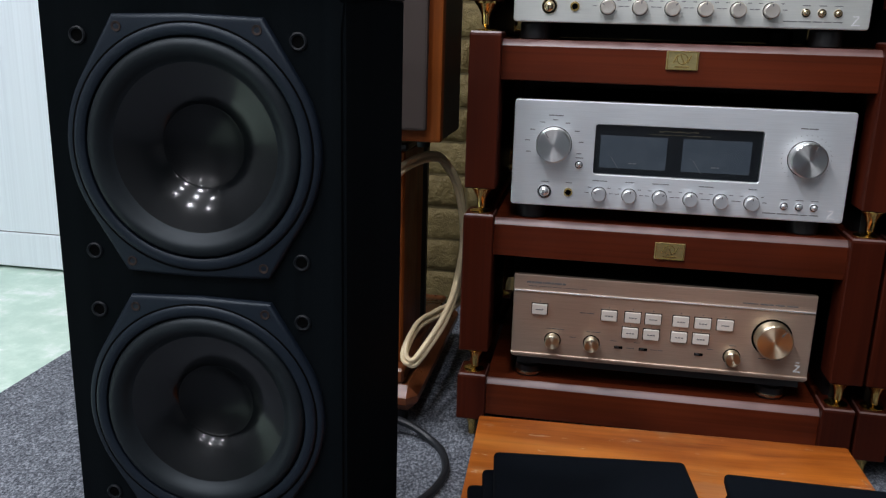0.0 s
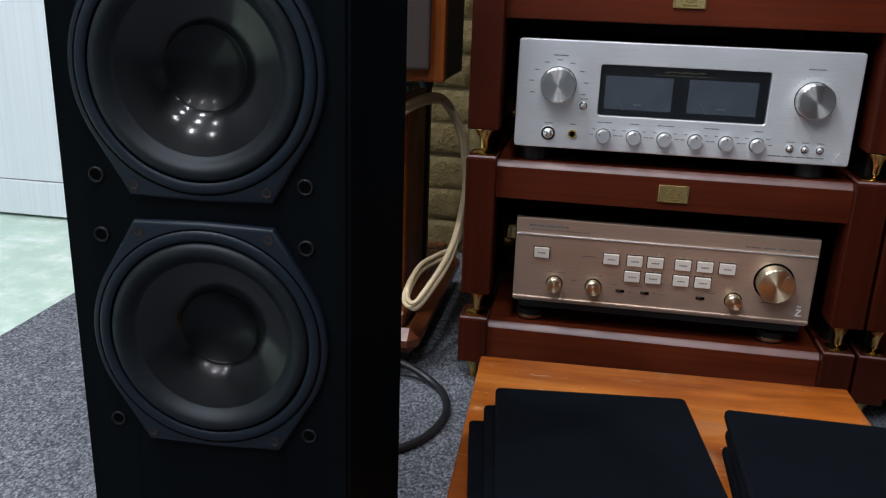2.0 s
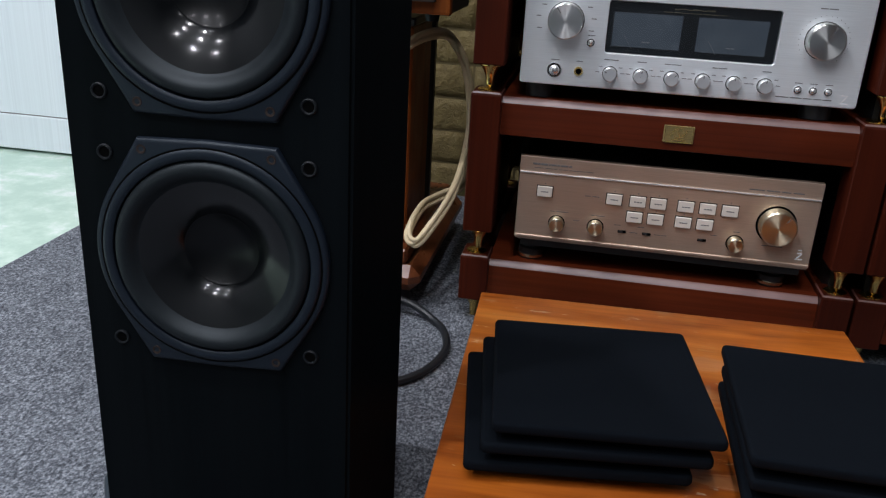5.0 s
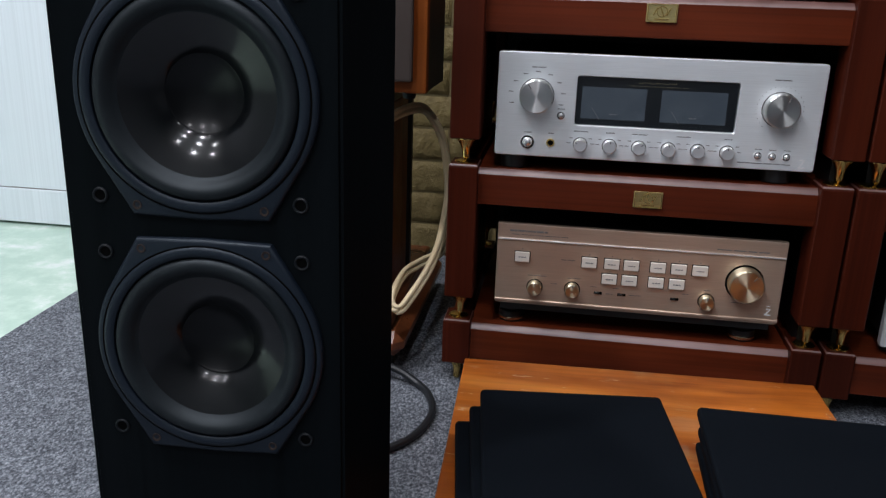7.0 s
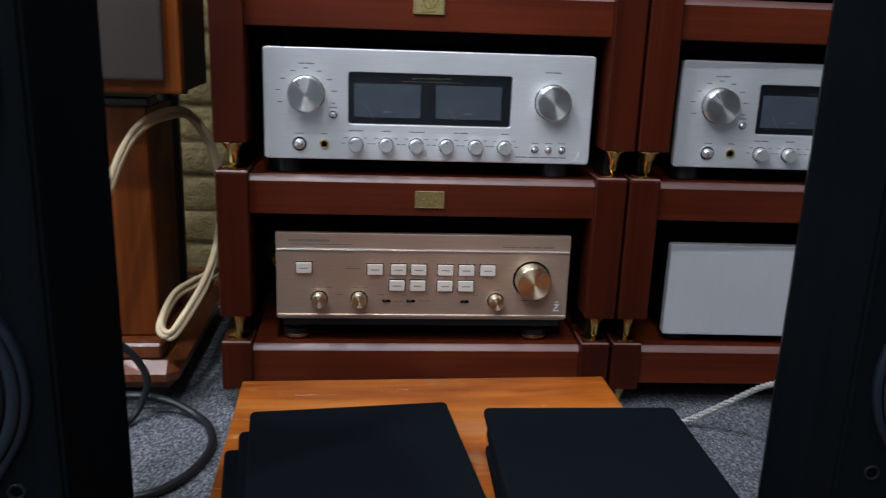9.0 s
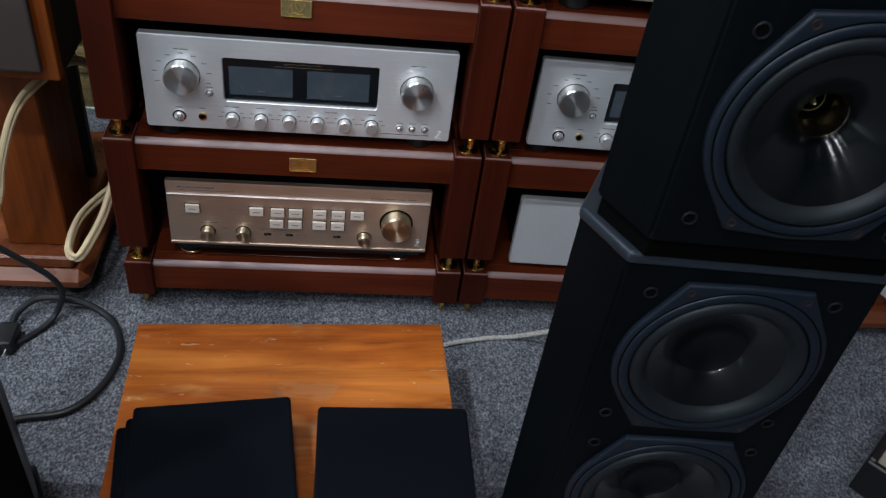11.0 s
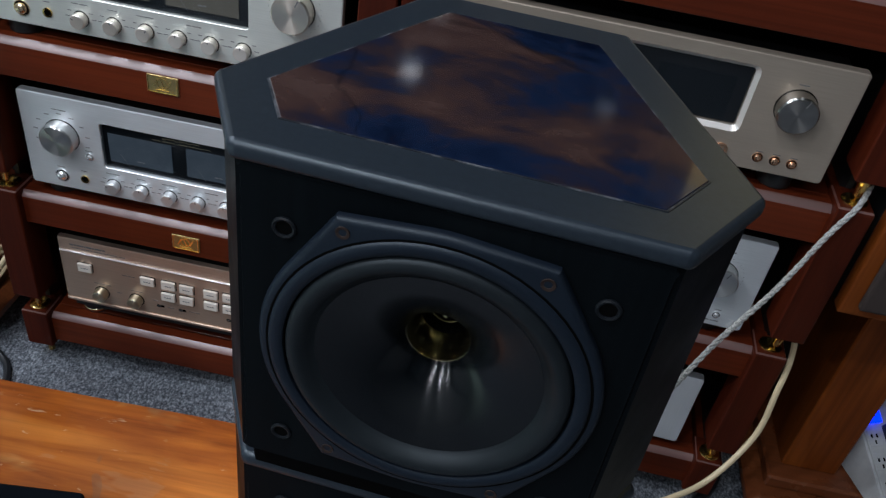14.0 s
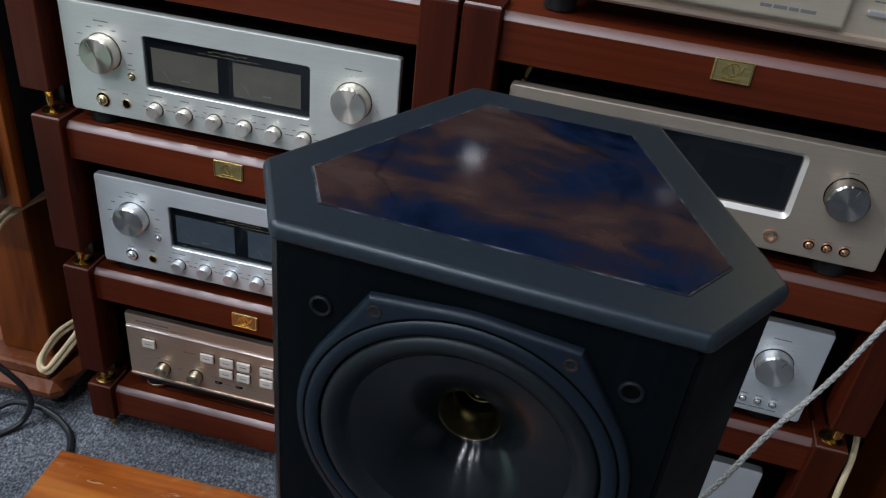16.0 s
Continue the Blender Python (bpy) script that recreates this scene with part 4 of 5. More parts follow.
def ring_plate(outline, hole_r, y0, y1):
    """Flat frame with a softly rounded rim: outline outside, circle inside."""
    bm = bmesh.new()
    n = len(outline)

    def loop(pts, y):
        return [bm.verts.new((x, y, z)) for x, z in pts]

    def drawn_in(e):
        return [(x * (1 - e / math.hypot(x, z)), z * (1 - e / math.hypot(x, z))) for x, z in outline]

    inner = [(hole_r * math.cos(a), hole_r * math.sin(a)) for a in (math.atan2(z, x) for x, z in outline)]
    loops = [loop(outline, y1), loop(outline, y0 + 0.0034), loop(drawn_in(0.0008), y0 + 0.0016), loop(drawn_in(0.0022), y0 + 0.0005), loop(drawn_in(0.0042), y0), loop(inner, y0), loop(inner, y1 + 0.004)]
    for a, b in zip(loops, loops[1:]):
        for i in range(n):
            j = (i + 1) % n
            bm.faces.new((a[i], a[j], b[j], b[i]))
    return bm


def driver(parent, z, k, tweeter):
    """One drive unit at height z on the baffle. k scales it. Parts: frame, trim ring, surround, cone, centre."""
    out = hull_outline(0.1135 * k, *((0.0590, 0.0971) if tweeter else (0.0604, 0.1029)))
    fr = part("driver_frame", ring_plate(out, 0.1050 * k, -0.006, 0.0), BLUEBLACK, parent, "blue-black cast driver frame with chamfered corners")
    fr.location = (0, 0, z)
    part("trim_ring", lathe([(0.1062 * k, 0.0052), (0.1056 * k, 0.0066), (0.1046 * k, 0.0074), (0.1025 * k, 0.0081), (0.0995 * k, 0.0081), (0.0972 * k, 0.0075), (0.0960 * k, 0.0066), (0.0957 * k, 0.0050), (0.0956 * k, -0.004)], (0, 0, 0), 72, "y", False), BLUEBLACK, fr)
    part("gap_ring", lathe([(0.0958 * k, 0.0022), (0.0938 * k, 0.0022)], (0, 0, 0), 72, "y", False), GROOVE, fr)
    part("seam_ring", lathe([(0.1075 * k, 0.0061), (0.1058 * k, 0.0062)], (0, 0, 0), 72, "y", False), GROOVE, fr)
    rim, roll, rise = (0.0946, 0.0184, 0.0052) if tweeter else (0.0946, 0.0204, 0.0062)
    prof = [(rim * k, 0.0005), (rim * k, 0.0048), ((rim - 0.0006) * k, 0.0060)] + [((rim - roll * i / 12) * k, 0.0062 * (1 - i / 12) + rise * math.sin(math.pi * (i / 12) ** 0.9)) for i in range(1, 12)] + [((rim - roll) * k, 0.0008), ((rim - 0.001 - roll) * k, 0.0)]
    part("surround", lathe(prof + [((rim - 0.0012 - roll) * k, -0.004)], (0, 0, 0), 72, "y", False), RUBBER, fr, "rubber half-roll surround")
    if not tweeter:
        cone = [(0.0738 * k, 0.0005), (0.066 * k, -0.0022), (0.057 * k, -0.0058), (0.048 * k, -0.0103), (0.0425 * k, -0.0138), (0.0385 * k, -0.0170), (0.0366 * k, -0.0194)]
        part("cone", lathe(cone, (0, 0, 0), 64, "y", False), BASS_CONE, fr, "glossy black plastic cone")
        cap = [(0.0372 * k, -0.0182), (0.0360 * k, -0.0185), (0.0352 * k, -0.0192), (0.028 * k, -0.0232), (0.018 * k, -0.0262), (0.008 * k, -0.0276), (0.0001, -0.0280)]
        part("dust_cap", lathe(cap, (0, 0, 0), 48, "y", False), DUSTCAP, fr, "dished black dust cap")
    else:
        cone = [(0.0762 * k, 0.0010), (0.069 * k, -0.0010), (0.060 * k, -0.0036), (0.050 * k, -0.0076), (0.041 * k, -0.0121), (0.0345 * k, -0.0163), (0.0285 * k, -0.0210), (0.0250 * k, -0.0248), (0.0224 * k, -0.0287)]
        part("cone", lathe(cone, (0, 0, 0), 64, "y", False), CONE, fr, "glossy black deep cone")
        part("throat_ring", lathe([(0.0229 * k, -0.0284), (0.0222 * k, -0.0289), (0.0213 * k, -0.0340), (0.0200 * k, -0.0400), (0.0182 * k, -0.0460), (0.0176 * k, -0.0500)], (0, 0, 0), 48, "y", False), HORN, fr, "gilded tweeter throat ring")
        part("throat", lathe([(0.0178 * k, -0.0498), (0.0150 * k, -0.0600), (0.008 * k, -0.067), (0.0001, -0.068)], (0, 0, 0), 32, "y", False), GROOVE, fr)
        part("tweeter_plug", lathe([(0.0065 * k, -0.066), (0.0060 * k, -0.055), (0.0040 * k, -0.050), (0.0015 * k, -0.0475), (0.0001, -0.0470)], (0, 0, 0), 24, "y", False), HORN, fr)
        part("plug_ring", lathe([(0.0125 * k, -0.0560), (0.0122 * k, -0.0548), (0.0112 * k, -0.0548), (0.0109 * k, -0.0560)], (0, 0, 0), 32, "y", False), HORN, fr)
    for sx in (-1, 1):
        for sz in (-1, 1):
            x, zz = sx * 0.0605 * k, sz * (0.0885 if tweeter else 0.0936)
            part("screw", lathe([(0.0042, 0.0058), (0.0040, 0.0065), (0.0024, 0.0062), (0.0016, 0.0050), (0.0001, 0.0048)], (x, 0, zz), 12), SCREW, fr, "rusty countersunk screw")
    return fr


def socket(parent, x, z, y=0.0):
    s = part("grille_socket", lathe([(0.0070, -0.001), (0.0070, 0.0012), (0.0060, 0.0019), (0.0048, 0.0014), (0.0046, -0.0006)], (x, y, z), 24, "y", False), SOCKET, parent, "round rubber grille socket")
    part("socket_hole", lathe([(0.0047, 0.0003), (0.0047, 0.0005)], (x, y, z), 16), GROOVE, s)


CAB = (0.1215, 0.157, 0.075, 0.061, 0.246)
HEAD = (0.1155, 0.1515, 0.068, 0.0485, 0.226)


def floor_speaker(m, label):
    """Bass cabinet with its head standing a little forward on it."""
    t = thing("floor_speaker", m, label, "loudspeaker", "pair of floor-standing loudspeakers")
    part("plinth", prism(plan(0.126, 0.163, 0.080, 0.062, 0.252, -0.006), PILE, 0.045, 0.004), CAP_BLACK, t)
    cab = part("cabinet", cabinet_bm(plan(*CAB), 0.0455, 0.6830, [(0.5648, 0.0854), (0.3380, 0.0854)]), BLACK_ASH, t, "black ash-grain bass cabinet")
    part("cabinet_top", prism(plan(0.1226, 0.1595, 0.0765, 0.061, 0.248, -0.0022), 0.6832, 0.6970, 0.0042, 3), CAP_BLACK, t, "satin black top board with rounded edge")
    part("neck", prism(plan(0.111, 0.145, 0.064, 0.052, 0.222, -0.004), 0.6972, 0.7228), GROOVE, t, "recessed dark joint")
    head = part("head", cabinet_bm(plan(*HEAD, -0.0134), 0.7230, 0.9543, [(0.8408, 0.0828)]), BLACK_ASH, t, "separate black ash-grain head cabinet")
    cap = part("top_cap", prism(plan(0.1188, 0.1565, 0.0718, 0.0490, 0.2290, -0.0160), 0.9545, 0.9667, 0.0040, 3), CAP_BLACK, t, "satin black top cap with rounded edge")
    part("inlay_edge", prism(plan(0.1034, 0.1254, 0.0535, 0.0520, 0.1985, 0.0135), 0.9665, 0.9672), SEAM, cap, "seam round the inlay with a painted pale glint")
    part("inlay", prism(plan(0.1023, 0.1241, 0.0527, 0.0520, 0.1973, 0.0145), 0.9667, 0.9677, 0.0004, 1), INLAY, cap, "polished blue and rust-brown marbled inlay")
    for z, zs in ((0.5648, 0.5637), (0.3380, 0.3379)):
        driver(cab, z, 0.924, False)
        for x in (-0.0911, 0.0862):
            for sz in (-1, 1):
                socket(cab, x, zs + sz * 0.0871)
    driver(head, 0.8408, 0.899, True).location.y = -0.0134
    for x in (-0.0883, 0.0875):
        for sz in (-1, 1):
            socket(head, x, 0.8341 + sz * 0.0845, -0.0134)
    return t


SPK = floor_speaker(pose(0.5520, 0.6751, 0, 0, 0, -4.05), "tall black floor-standing loudspeaker with marbled inlay top")
copy_thing(SPK, pose(-0.3228, 0.6591, 0, 0, 0, 3.3))



# ---- wooden box with loudspeaker grilles stacked on it ----
def low_box():
    t = thing("wooden_box", pose(0.1187, 0.8297, PILE, 0, 0, 2.0), "scratched orange teak-veneered low box lying on the carpet", "wooden box")
    part("top_board", box(-0.2495, 0.2495, -0.305, 0.305, 0.109, 0.125, 0.0022, 2), TEAK_TOP, t, "scratched orange veneer top")
    part("body", box(-0.2475, 0.2475, -0.303, 0.303, 0.006, 0.1088, 0.002, 1), TEAK_TOP, t)
    for x in (-0.20, 0.20):
        part("runner", box(x - 0.02, x + 0.02, -0.28, 0.28, 0.0, 0.0058), CASE, t)
    return t


low_box()


def grille(x, y, z, high, turn, label):
    """Cloth-covered grille lying flat: padded board over a recessed frame with pegs underneath."""
    w, d = 0.2140, 0.2205
    t = thing("speaker_grille", pose(x, y, z, 0, 0, turn), label, "speaker grille", "stacked speaker grilles")
    board = prism([(px, py) for px, py in rounded(-w / 2, w / 2, -d / 2, d / 2, 0.006, 3)], high - 0.0118, high - 0.0002, 0.0034, 3)
    part("cloth", board, FELT, t, "black stretched cloth")
    part("frame", box(-w / 2 + 0.014, w / 2 - 0.014, -d / 2 + 0.014, d / 2 - 0.014, 0.0042, high - 0.012), CASE, t)
    for sx in (-1, 1):
        for sy in (-1, 1):
            part("peg", lathe([(0.004, 0.0), (0.005, 0.002), (0.005, 0.0041)], (sx * (w / 2 - 0.03), sy * (d / 2 - 0.025), 0), 12, "z"), CASE, t)
    return t


for n, (x, y, turn) in enumerate(((-0.004, 0.806, 7.9), (0.012, 0.804, 7.5), (0.0225, 0.8035, 6.5))):
    grille(x, y, 0.1312 + 0.0228 * n, 0.0228, turn, "black cloth-covered speaker grille in the skewed stack on the box")
for n, (x, y, turn) in enumerate(((0.2665, 0.798, -0.6), (0.2665, 0.794, -0.3), (0.2632, 0.795, 0.0))):
    grille(x, y, 0.1312 + 0.0236 * n, 0.0236, turn, "black cloth-covered speaker grille in the neat second stack")


# ---- bookshelf loudspeakers on wooden stands, either side of the racks ----
def stand(m, label, x0, x1, front, lift, top):
    """Chamfered base on feet, a stepped board, an upright column and a top plate at the given height."""
    t = thing("speaker_stand", m, label, "speaker stand", "wooden speaker stands")
    part("base_board", box(-0.16, 0.16, 0.0, 0.46, lift, lift + 0.046, 0.017, 1), TEAK_DARK, t, "chamfered wooden base board")
    step = lift + 0.0463
    part("upper_base", box(-0.135, 0.135, front - 0.033, 0.43, step, step + 0.026, 0.004, 1), TEAK_DARK, t)
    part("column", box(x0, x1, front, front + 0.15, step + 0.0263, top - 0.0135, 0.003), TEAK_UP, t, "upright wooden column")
    # Black sheet added where the gap past the column is only dark.
    part("shade_back", box(-0.12, 0.12, 0.26, 0.28, step + 0.0263, top - 0.0135, 0.002), CASE, t, "black sheet added for the shade behind the column")
    part("top_plate", box(-0.13, 0.13, 0.045, 0.29, top - 0.0132, top, 0.003), CASE, t)
    for sx in (-0.12, 0.12):
        for y in (0.05, 0.40):
            part("foot", lathe([(0.013, 0.0), (0.016, 0.004), (0.018, lift - 0.0002)], (sx, y, 0), 16, "z"), CASE, t)
    return t


def bookshelf(m, label):
    t = thing("bookshelf_speaker", m, label, "loudspeaker", "wooden bookshelf loudspeakers")
    w, h, d = 0.27, 0.48, 0.19
    # Body painted black: the shade on the cabinet sides is in the colour.
    part("cabinet", box(-w / 2 + 0.001, w / 2 - 0.001, 0.0362, d, 0.001, h - 0.001, 0.003, 2), CASE, t, "cabinet body, black for the shade on its sides")
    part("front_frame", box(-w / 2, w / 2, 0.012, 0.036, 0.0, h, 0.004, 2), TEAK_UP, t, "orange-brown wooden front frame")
    part("grille", box(-w / 2 + 0.020, w / 2 - 0.020, 0.0, 0.0118, 0.018, h - 0.018, 0.004, 2), GRILLE, t, "dusty brown cloth grille")
    for sx in (-1, 1):
        part("pad", lathe([(0.01, -0.0132), (0.012, -0.0005)], (sx * 0.1, 0.06, 0), 12, "z"), RUBBER, t)
        part("pad", lathe([(0.01, -0.0132), (0.012, -0.0005)], (sx * 0.1, 0.16, 0), 12, "z"), RUBBER, t)
    return t


stand(pose(-0.427, 1.285, PILE), "orange-brown wooden speaker stand on a chamfered base", 0.020, 0.125, 0.050, 0.033, 0.479)
B1 = bookshelf(pose(-0.366, 1.240, 0.4985), "brown-grilled wooden bookshelf loudspeaker on a stand")
stand(pose(1.256, 1.258, PILE), "dark-shaded wooden speaker stand with a power block on its base", -0.110, -0.016, 0.072, 0.014, 0.479)
copy_thing(B1, pose(1.190, 1.238, 0.4985))


# ---- cables ----
lead = solid("power_cable", tube([(-0.387, 1.217, 0.020), (-0.384, 1.248, 0.026), (-0.359, 1.274, 0.034), (-0.323, 1.278, 0.036), (-0.274, 1.273, 0.028), (-0.233, 1.255, 0.0135), (-0.207, 1.217, 0.0124), (-0.194, 1.158, 0.0124), (-0.210, 1.088, 0.0124), (-0.251, 1.039, 0.0124), (-0.316, 1.024, 0.0124), (-0.401, 0.999, 0.0124), (-0.524, 0.978, 0.0124)], 0.0062, 10, 8), CABLE_BLACK, "thick black power cable looped on the carpet with its plug", "cable")
plug = part("plug", box(-0.402, -0.370, 1.161, 1.217, 0.0065, 0.036, 0.006, 2), CABLE_BLACK, lead, "moulded black plug")
for px in (-0.393, -0.379):
    part("pin", box(px - 0.001, px + 0.001, 1.145, 1.162, 0.018, 0.024), KNOB, plug, "flat metal pin")
solid("power_cable", tube([(-0.440, 1.235, 0.248), (-0.389, 1.248, 0.183), (-0.339, 1.256, 0.130), (-0.315, 1.260, 0.099), (-0.305, 1.260, 0.066), (-0.318, 1.255, 0.028), (-0.334, 1.230, 0.0134), (-0.376, 1.180, 0.012), (-0.442, 1.123, 0.012)], 0.0055, 10, 8), CABLE_BLACK, "black cable hanging down in front of the stand", "cable")
LOOP = [(-0.406, 1.280, 0.205), (-0.376, 1.275, 0.272), (-0.360, 1.275, 0.331), (-0.327, 1.285, 0.416), (-0.298, 1.310, 0.452), (-0.268, 1.380, 0.458), (-0.251, 1.420, 0.436), (-0.237, 1.450, 0.396), (-0.228, 1.460, 0.345), (-0.223, 1.450, 0.296), (-0.224, 1.420, 0.257), (-0.225, 1.370, 0.227), (-0.234, 1.320, 0.198), (-0.255, 1.290, 0.163), (-0.274, 1.276, 0.137), (-0.287, 1.278, 0.139), (-0.289, 1.292, 0.156), (-0.278, 1.330, 0.181), (-0.259, 1.380, 0.185), (-0.232, 1.430, 0.193), (-0.217, 1.480, 0.231)]


def conductors(points, r, gap):
    """Three jacketed conductors lying together, each wandering a little."""
    out = [tube(points, r, 8, 5)]
    for k, (ox, oz) in enumerate(((0.55, 0.8), (0.75, -0.5))):
        out.append(tube([(x + gap * ox * (1 + 0.25 * math.sin(i + k)), y + gap * 0.2 * k, z + gap * oz) for i, (x, y, z) in enumerate(points)], r, 8, 5))
    return out


def twisted(points, r, strands=3, pitch=0.034):
    """Strands wound round one another along a path."""
    path = smooth_path(points, 14)
    out, walked = [], [0.0]
    for a, b in zip(path, path[1:]):
        walked.append(walked[-1] + (b - a).length)
    for k in range(strands):
        pts, side = [], Vector((0, 0, 1)).cross(path[1] - path[0]).normalized()
        for i, p in enumerate(path):
            d = (path[min(i + 1, len(path) - 1)] - path[max(i - 1, 0)]).normalized()
            side = (side - d * side.dot(d)).normalized()
            a = 2 * math.pi * (walked[i] / pitch + k / strands)
            pts.append(p + (side * math.cos(a) + d.cross(side) * math.sin(a)) * r * 0.52)
        out.append(tube(pts, r * 0.54, 8, 2))
    return out


def bundle(name, strands, piece, mat, label):
    """A cable made of several strands."""
    t = thing(name, pose(0, 0, 0), label, "cable")
    for bm in strands:
        part(piece, bm, mat, t)
    return t


bundle("speaker_cable", conductors(LOOP, 0.0042, 0.0078), "conductor", CABLE_CREAM, "cream speaker cable hanging in a loop beside the stand")
solid("speaker_cable", tube([(1.057, 1.37, 0.426), (1.049, 1.29, 0.379), (1.038, 1.252, 0.331), (1.030, 1.230, 0.246), (0.969, 1.180, 0.175), (0.872, 1.130, 0.139), (0.795, 1.06, 0.130), (0.725, 0.96, 0.156)], 0.0046, 10, 8), CABLE_CREAM, "thick cream speaker cable hanging beside the rack", "cable")
bundle("braided_cable", twisted([(1.073, 1.42, 0.660), (1.052, 1.345, 0.688), (1.034, 1.295, 0.690), (1.014, 1.252, 0.668), (0.985, 1.230, 0.626), (0.932, 1.170, 0.574), (0.866, 1.100, 0.531), (0.802, 1.02, 0.492), (0.719, 0.935, 0.454)], 0.0037), "strand", CABLE_WHITE, "white braided cable strung from the rack to the loudspeaker")
bundle("braided_cable", twisted([(0.341, 1.162, 0.0115), (0.374, 1.202, 0.0115), (0.454, 1.224, 0.0115), (0.512, 1.230, 0.0125), (0.550, 1.216, 0.038), (0.580, 1.190, 0.073), (0.599, 1.140, 0.118), (0.600, 1.050, 0.165), (0.585, 0.960, 0.195), (0.575, 0.923, 0.200)], 0.0046), "strand", CABLE_WHITE, "white braided cable rising from the carpet to the loudspeaker")
solid("ribbed_cable", tube([(0.776, 1.133, 0.0155), (0.856, 1.199, 0.0155), (0.921, 1.229, 0.0155), (0.996, 1.255, 0.0155), (1.060, 1.340, 0.0155), (1.066, 1.5, 0.0155)], 0.0082, 10, 12, 1.0, 0.14), CABLE_BLACK, "black ribbed cable on the carpet behind the loudspeaker", "cable")


# ---- power outlet block beside the stand ----
def outlet_block():
    """Wedge-shaped block: the sloping top carries the sockets, a round boss sits beside them."""
    t = thing("power_strip", pose(1.288, 1.262, 0.0928, 0, 0, 20) @ Matrix.Diagonal((1.0, 1.18, 1.12, 1.0)), "white multi-socket power block with a blue pilot light", "power strip")
    bm = bmesh.new()
    side = [(0.0, 0.0), (0.0, 0.036), (0.118, 0.100), (0.150, 0.100), (0.150, 0.0)]
    a = [bm.verts.new((0.0, y, z)) for y, z in side]
    b = [bm.verts.new((0.105, y, z)) for y, z in side]
    bm.faces.new(a)
    bm.faces.new(list(reversed(b)))
    for i in range(5):
        j = (i + 1) % 5
        bm.faces.new((a[i], b[i], b[j], a[j]))
    bmesh.ops.recalc_face_normals(bm, faces=bm.faces[:])
    bmesh.ops.bevel(bm, geom=bm.edges[:], offset=0.004, segments=2, affect="EDGES")
    part("body", bm, PLASTIC_WHITE, t)
    slope = Matrix.Translation((0, 0.0, 0.036)) @ Matrix.Rotation(math.atan2(0.064, 0.118), 4, "X")

    def on_top(name, bm, mat, parent, label=""):
        bm.transform(slope)
        return part(name, bm, mat, parent, label)

    on_top("boss", lathe([(0.040, -0.03), (0.042, 0.004), (0.039, 0.008), (0.018, 0.0085), (0.016, 0.016), (0.0001, 0.017)], (0.092, 0.078, 0.0), 40, "z"), PLASTIC_WHITE, t, "round white boss beside the sockets")
    on_top("pilot_light", box(0.006, 0.034, 0.106, 0.130, 0.001, 0.012, 0.002), BLUE_LED, t, "glowing blue rocker")
    for i in range(3):
        for j in range(2):
            x, y = 0.018 + 0.030 * j, 0.018 + 0.034 * i
            s = on_top("socket", box(x - 0.012, x + 0.012, y - 0.012, y + 0.012, 0.0002, 0.0012, 0.0004), PLASTIC_WHITE, t)
            for dx, dy in ((-0.005, 0.003), (0.005, 0.003), (0.0, -0.006)):
                on_top("pin_hole", box(x + dx - 0.0016, x + dx + 0.0016, y + dy - 0.0026, y + dy + 0.0026, 0.0013, 0.0017), GROOVE, s)
    plug = on_top("plug", box(0.034, 0.062, 0.075, 0.104, 0.0018, 0.034, 0.006, 2), CABLE_BLACK, t, "black mains plug in a socket")
    on_top("cord", tube([(0.048, 0.09, 0.032), (0.050, 0.102, 0.075), (0.065, 0.135, 0.105), (0.09, 0.175, 0.09), (0.12, 0.21, 0.0)], 0.004, 8, 6), CABLE_BLACK, plug)
    part("front_lip", box(0.030, 0.098, -0.012, 0.001, 0.002, 0.026, 0.003, 1), PLASTIC_WHITE, t)
    return t


outlet_block()
solid("mains_lead", tube([(1.453, 1.42, 0.116), (1.436, 1.34, 0.106), (1.402, 1.276, 0.098), (1.356, 1.247, 0.074), (1.333, 1.226, 0.034), (1.310, 1.190, 0.0108), (1.293, 1.136, 0.0098), (1.280, 1.060, 0.0098), (1.300, 0.985, 0.0098)], 0.0036, 8, 8), PLASTIC_WHITE, "thin white mains lead from the power block", "cable")


# ---- ribbed beige equipment case on the carpet ----
def beige_case():
    t = thing("equipment_case", pose(1.072, 0.900, PILE, 0, 0, 42), "aged beige ribbed plastic case with black edging on the carpet", "equipment case")
    part("body", box(0.0, 0.30, -0.30, 0.0, 0.004, 0.075, 0.004, 1), BEIGE, t)
    part("edging", box(-0.006, 0.306, -0.002, 0.012, 0.0, 0.083, 0.003, 1), CASE, t, "black edge strip")
    part("edging", box(-0.010, 0.003, -0.306, 0.012, 0.0, 0.078, 0.003, 1), CASE, t)
    for i in range(6):
        y = -0.035 - 0.045 * i
        part("rib", box(0.012, 0.29, y - 0.012, y + 0.012, 0.0755, 0.086, 0.003, 1), BEIGE, t)
    part("white_knob", lathe([(0.012, 0.0), (0.012, 0.012), (0.009, 0.015), (0.0001, 0.0152)], (0.255, -0.06, 0.086), 20, "z"), PLASTIC_WHITE, t, "small white knob")
    return t


beige_case()


# ---- brick-effect lining: pieces last ----
BH, BL, JOINT = 0.080, 0.229, 0.006


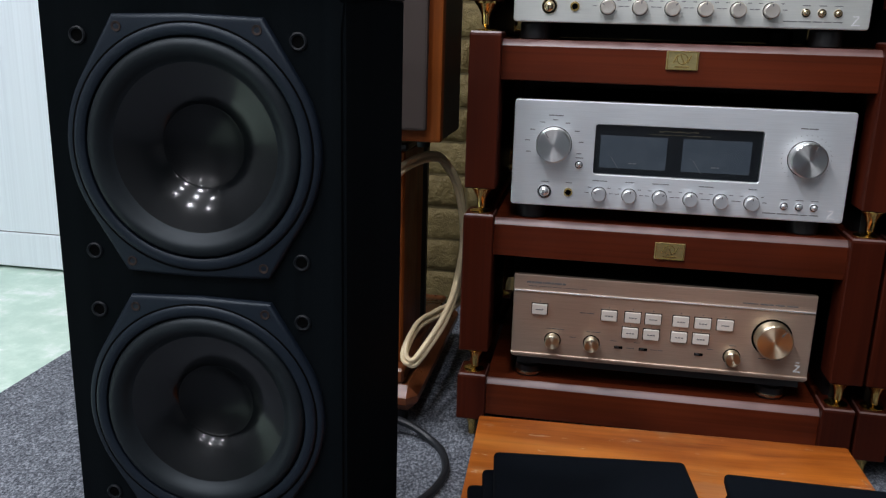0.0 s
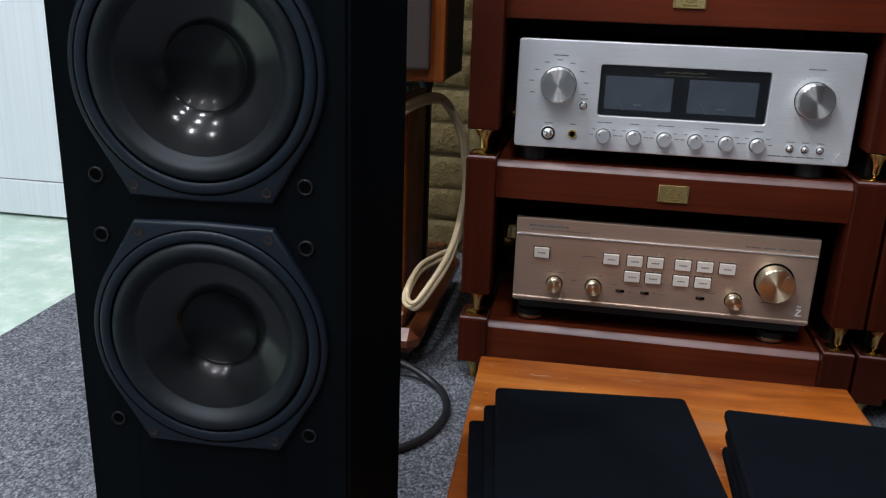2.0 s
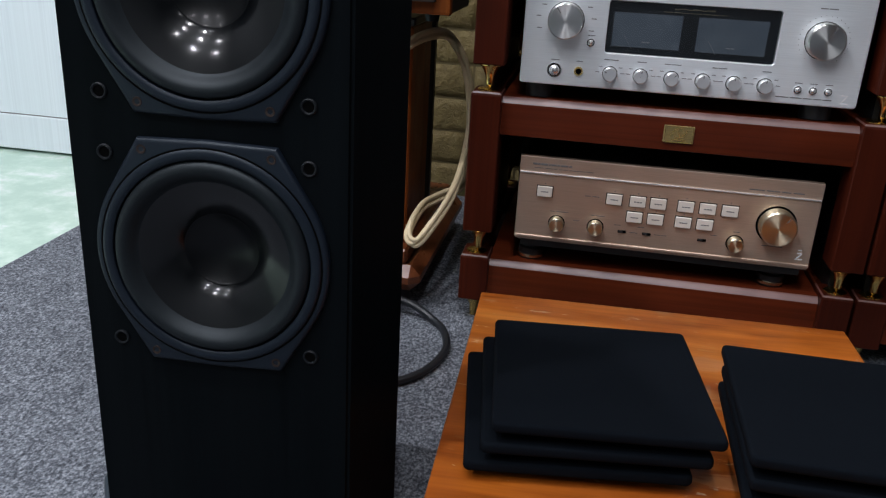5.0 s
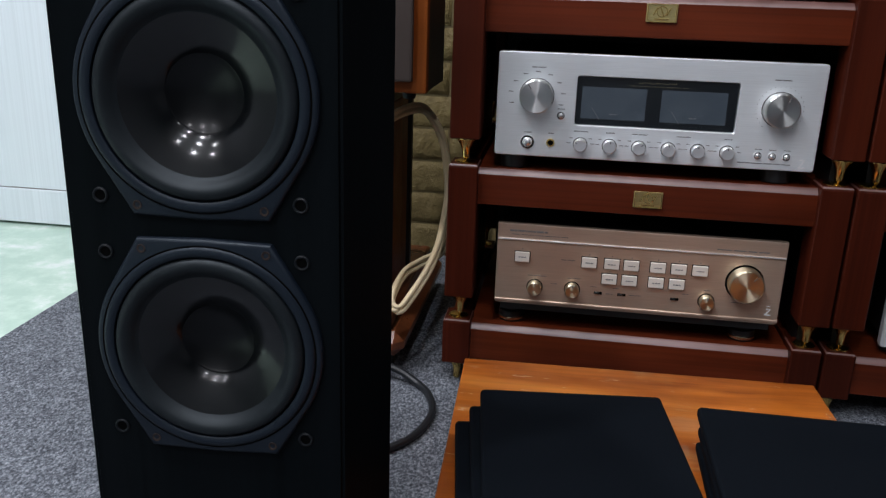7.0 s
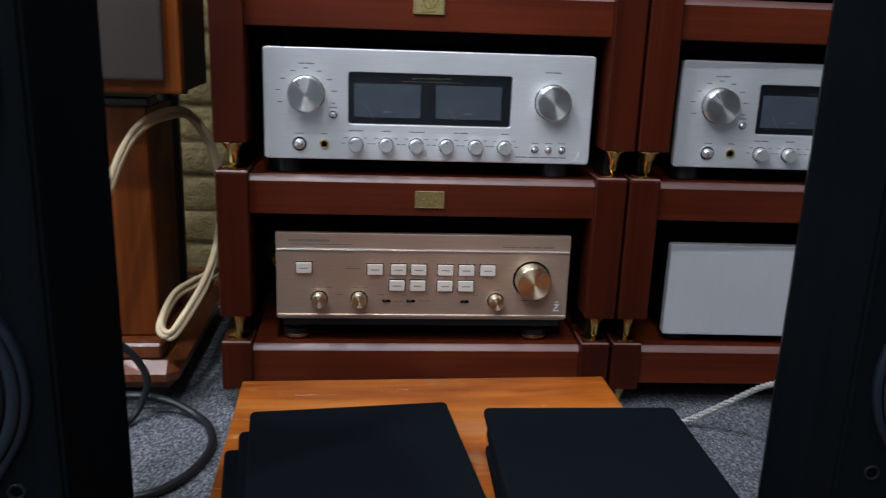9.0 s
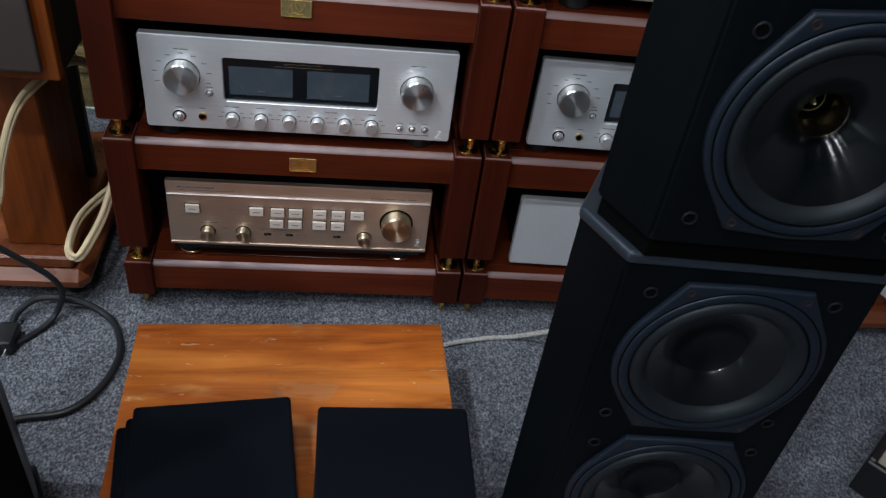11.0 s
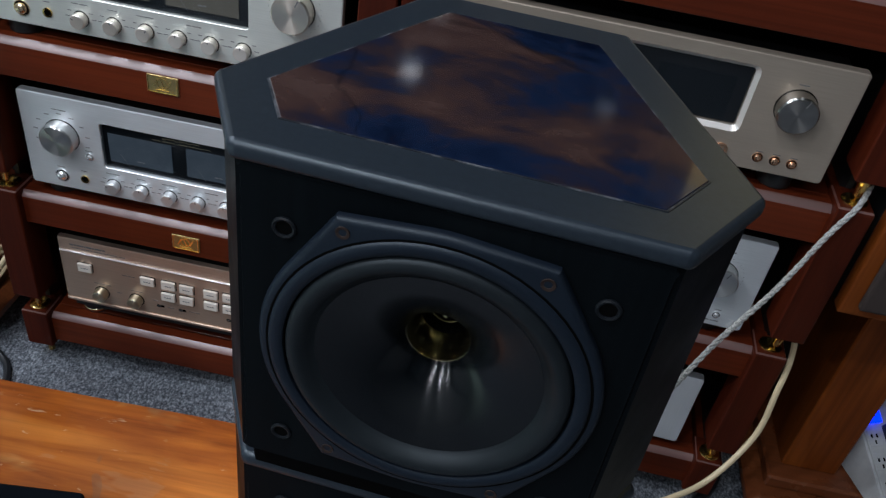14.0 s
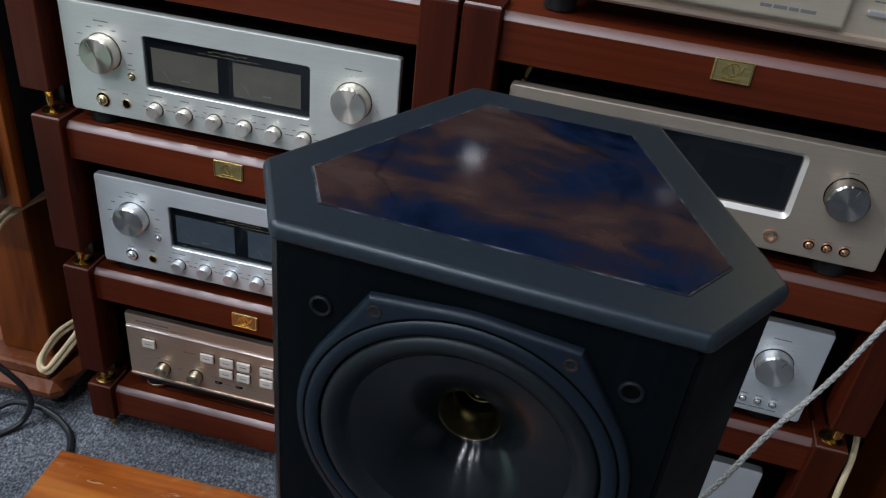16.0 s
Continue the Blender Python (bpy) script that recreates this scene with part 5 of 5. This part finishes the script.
def brick_bm(x0, x1, z0, z1, rnd):
    """Embossed stone: uneven rounded edges round a slightly lumpy face."""
    bm = bmesh.new()
    d = 0.008 + rnd.uniform(-0.002, 0.002)

    def ring(e, y, shake):
        pts = [(x0 + e, z0 + e), ((x0 + x1) / 2, z0 + e), (x1 - e, z0 + e), (x1 - e, (z0 + z1) / 2), (x1 - e, z1 - e), ((x0 + x1) / 2, z1 - e), (x0 + e, z1 - e), (x0 + e, (z0 + z1) / 2)]
        return [bm.verts.new((x + rnd.uniform(-shake, shake), y + rnd.uniform(-shake, shake) * 0.4, z + rnd.uniform(-shake, shake))) for x, z in pts]

    rings = [ring(0.0, 0.0, 0.0), ring(0.006, -d * 0.65, 0.003), ring(0.017, -d, 0.004)]
    c = bm.verts.new(((x0 + x1) / 2 + rnd.uniform(-0.03, 0.03), -d - 0.001, (z0 + z1) / 2))
    for a, b in zip(rings, rings[1:]):
        for i in range(8):
            j = (i + 1) % 8
            bm.faces.new((a[i], a[j], b[j], b[i]))
    for i in range(8):
        bm.faces.new((rings[-1][i], rings[-1][(i + 1) % 8], c))
    for f in bm.faces:
        f.smooth = True
    return bm


rnd = random.Random(7)
shapes = [mesh_of("brick", brick_bm(-BL / 2 + JOINT / 2, BL / 2 - JOINT / 2, -BH / 2 + JOINT / 2, BH / 2 - JOINT / 2, rnd), BRICK_PAPER, False) for _ in range(6)]
far = bmesh.new()
rows = int(CEIL / BH)
for r in range(rows):
    z = BH / 2 + r * BH
    x = NX0 + BL / 2 + (BL / 2 if r % 2 else 0)
    while x + BL / 2 < X1:
        over = x + BL / 2 > WIN[0] - 0.01 and x - BL / 2 < WIN[1] + 0.01 and z + BH / 2 > WIN[2] and z - BH / 2 < WIN[3]
        if not over:
            if -0.75 < x < -0.02 and z < 1.2 or 0.85 < x < 1.6 and z < 1.2:
                ob = new("brick", shapes[rnd.randrange(6)])
                ob.parent = wall_north
                ob.location = (x, Y1, z)
                if rnd.random() < 0.5:
                    ob.rotation_euler = (0, math.pi, 0)
                ob["kind"] = "structure"
            else:
                one = brick_bm(x - BL / 2 + JOINT / 2, x + BL / 2 - JOINT / 2, z - BH / 2 + JOINT / 2, z + BH / 2 - JOINT / 2, rnd)
                for v in one.verts:
                    v.co.y += Y1
                merge(far, one)
        x += BL
part("brick_lining", far, BRICK_PAPER, wall_north, kind="stuff")
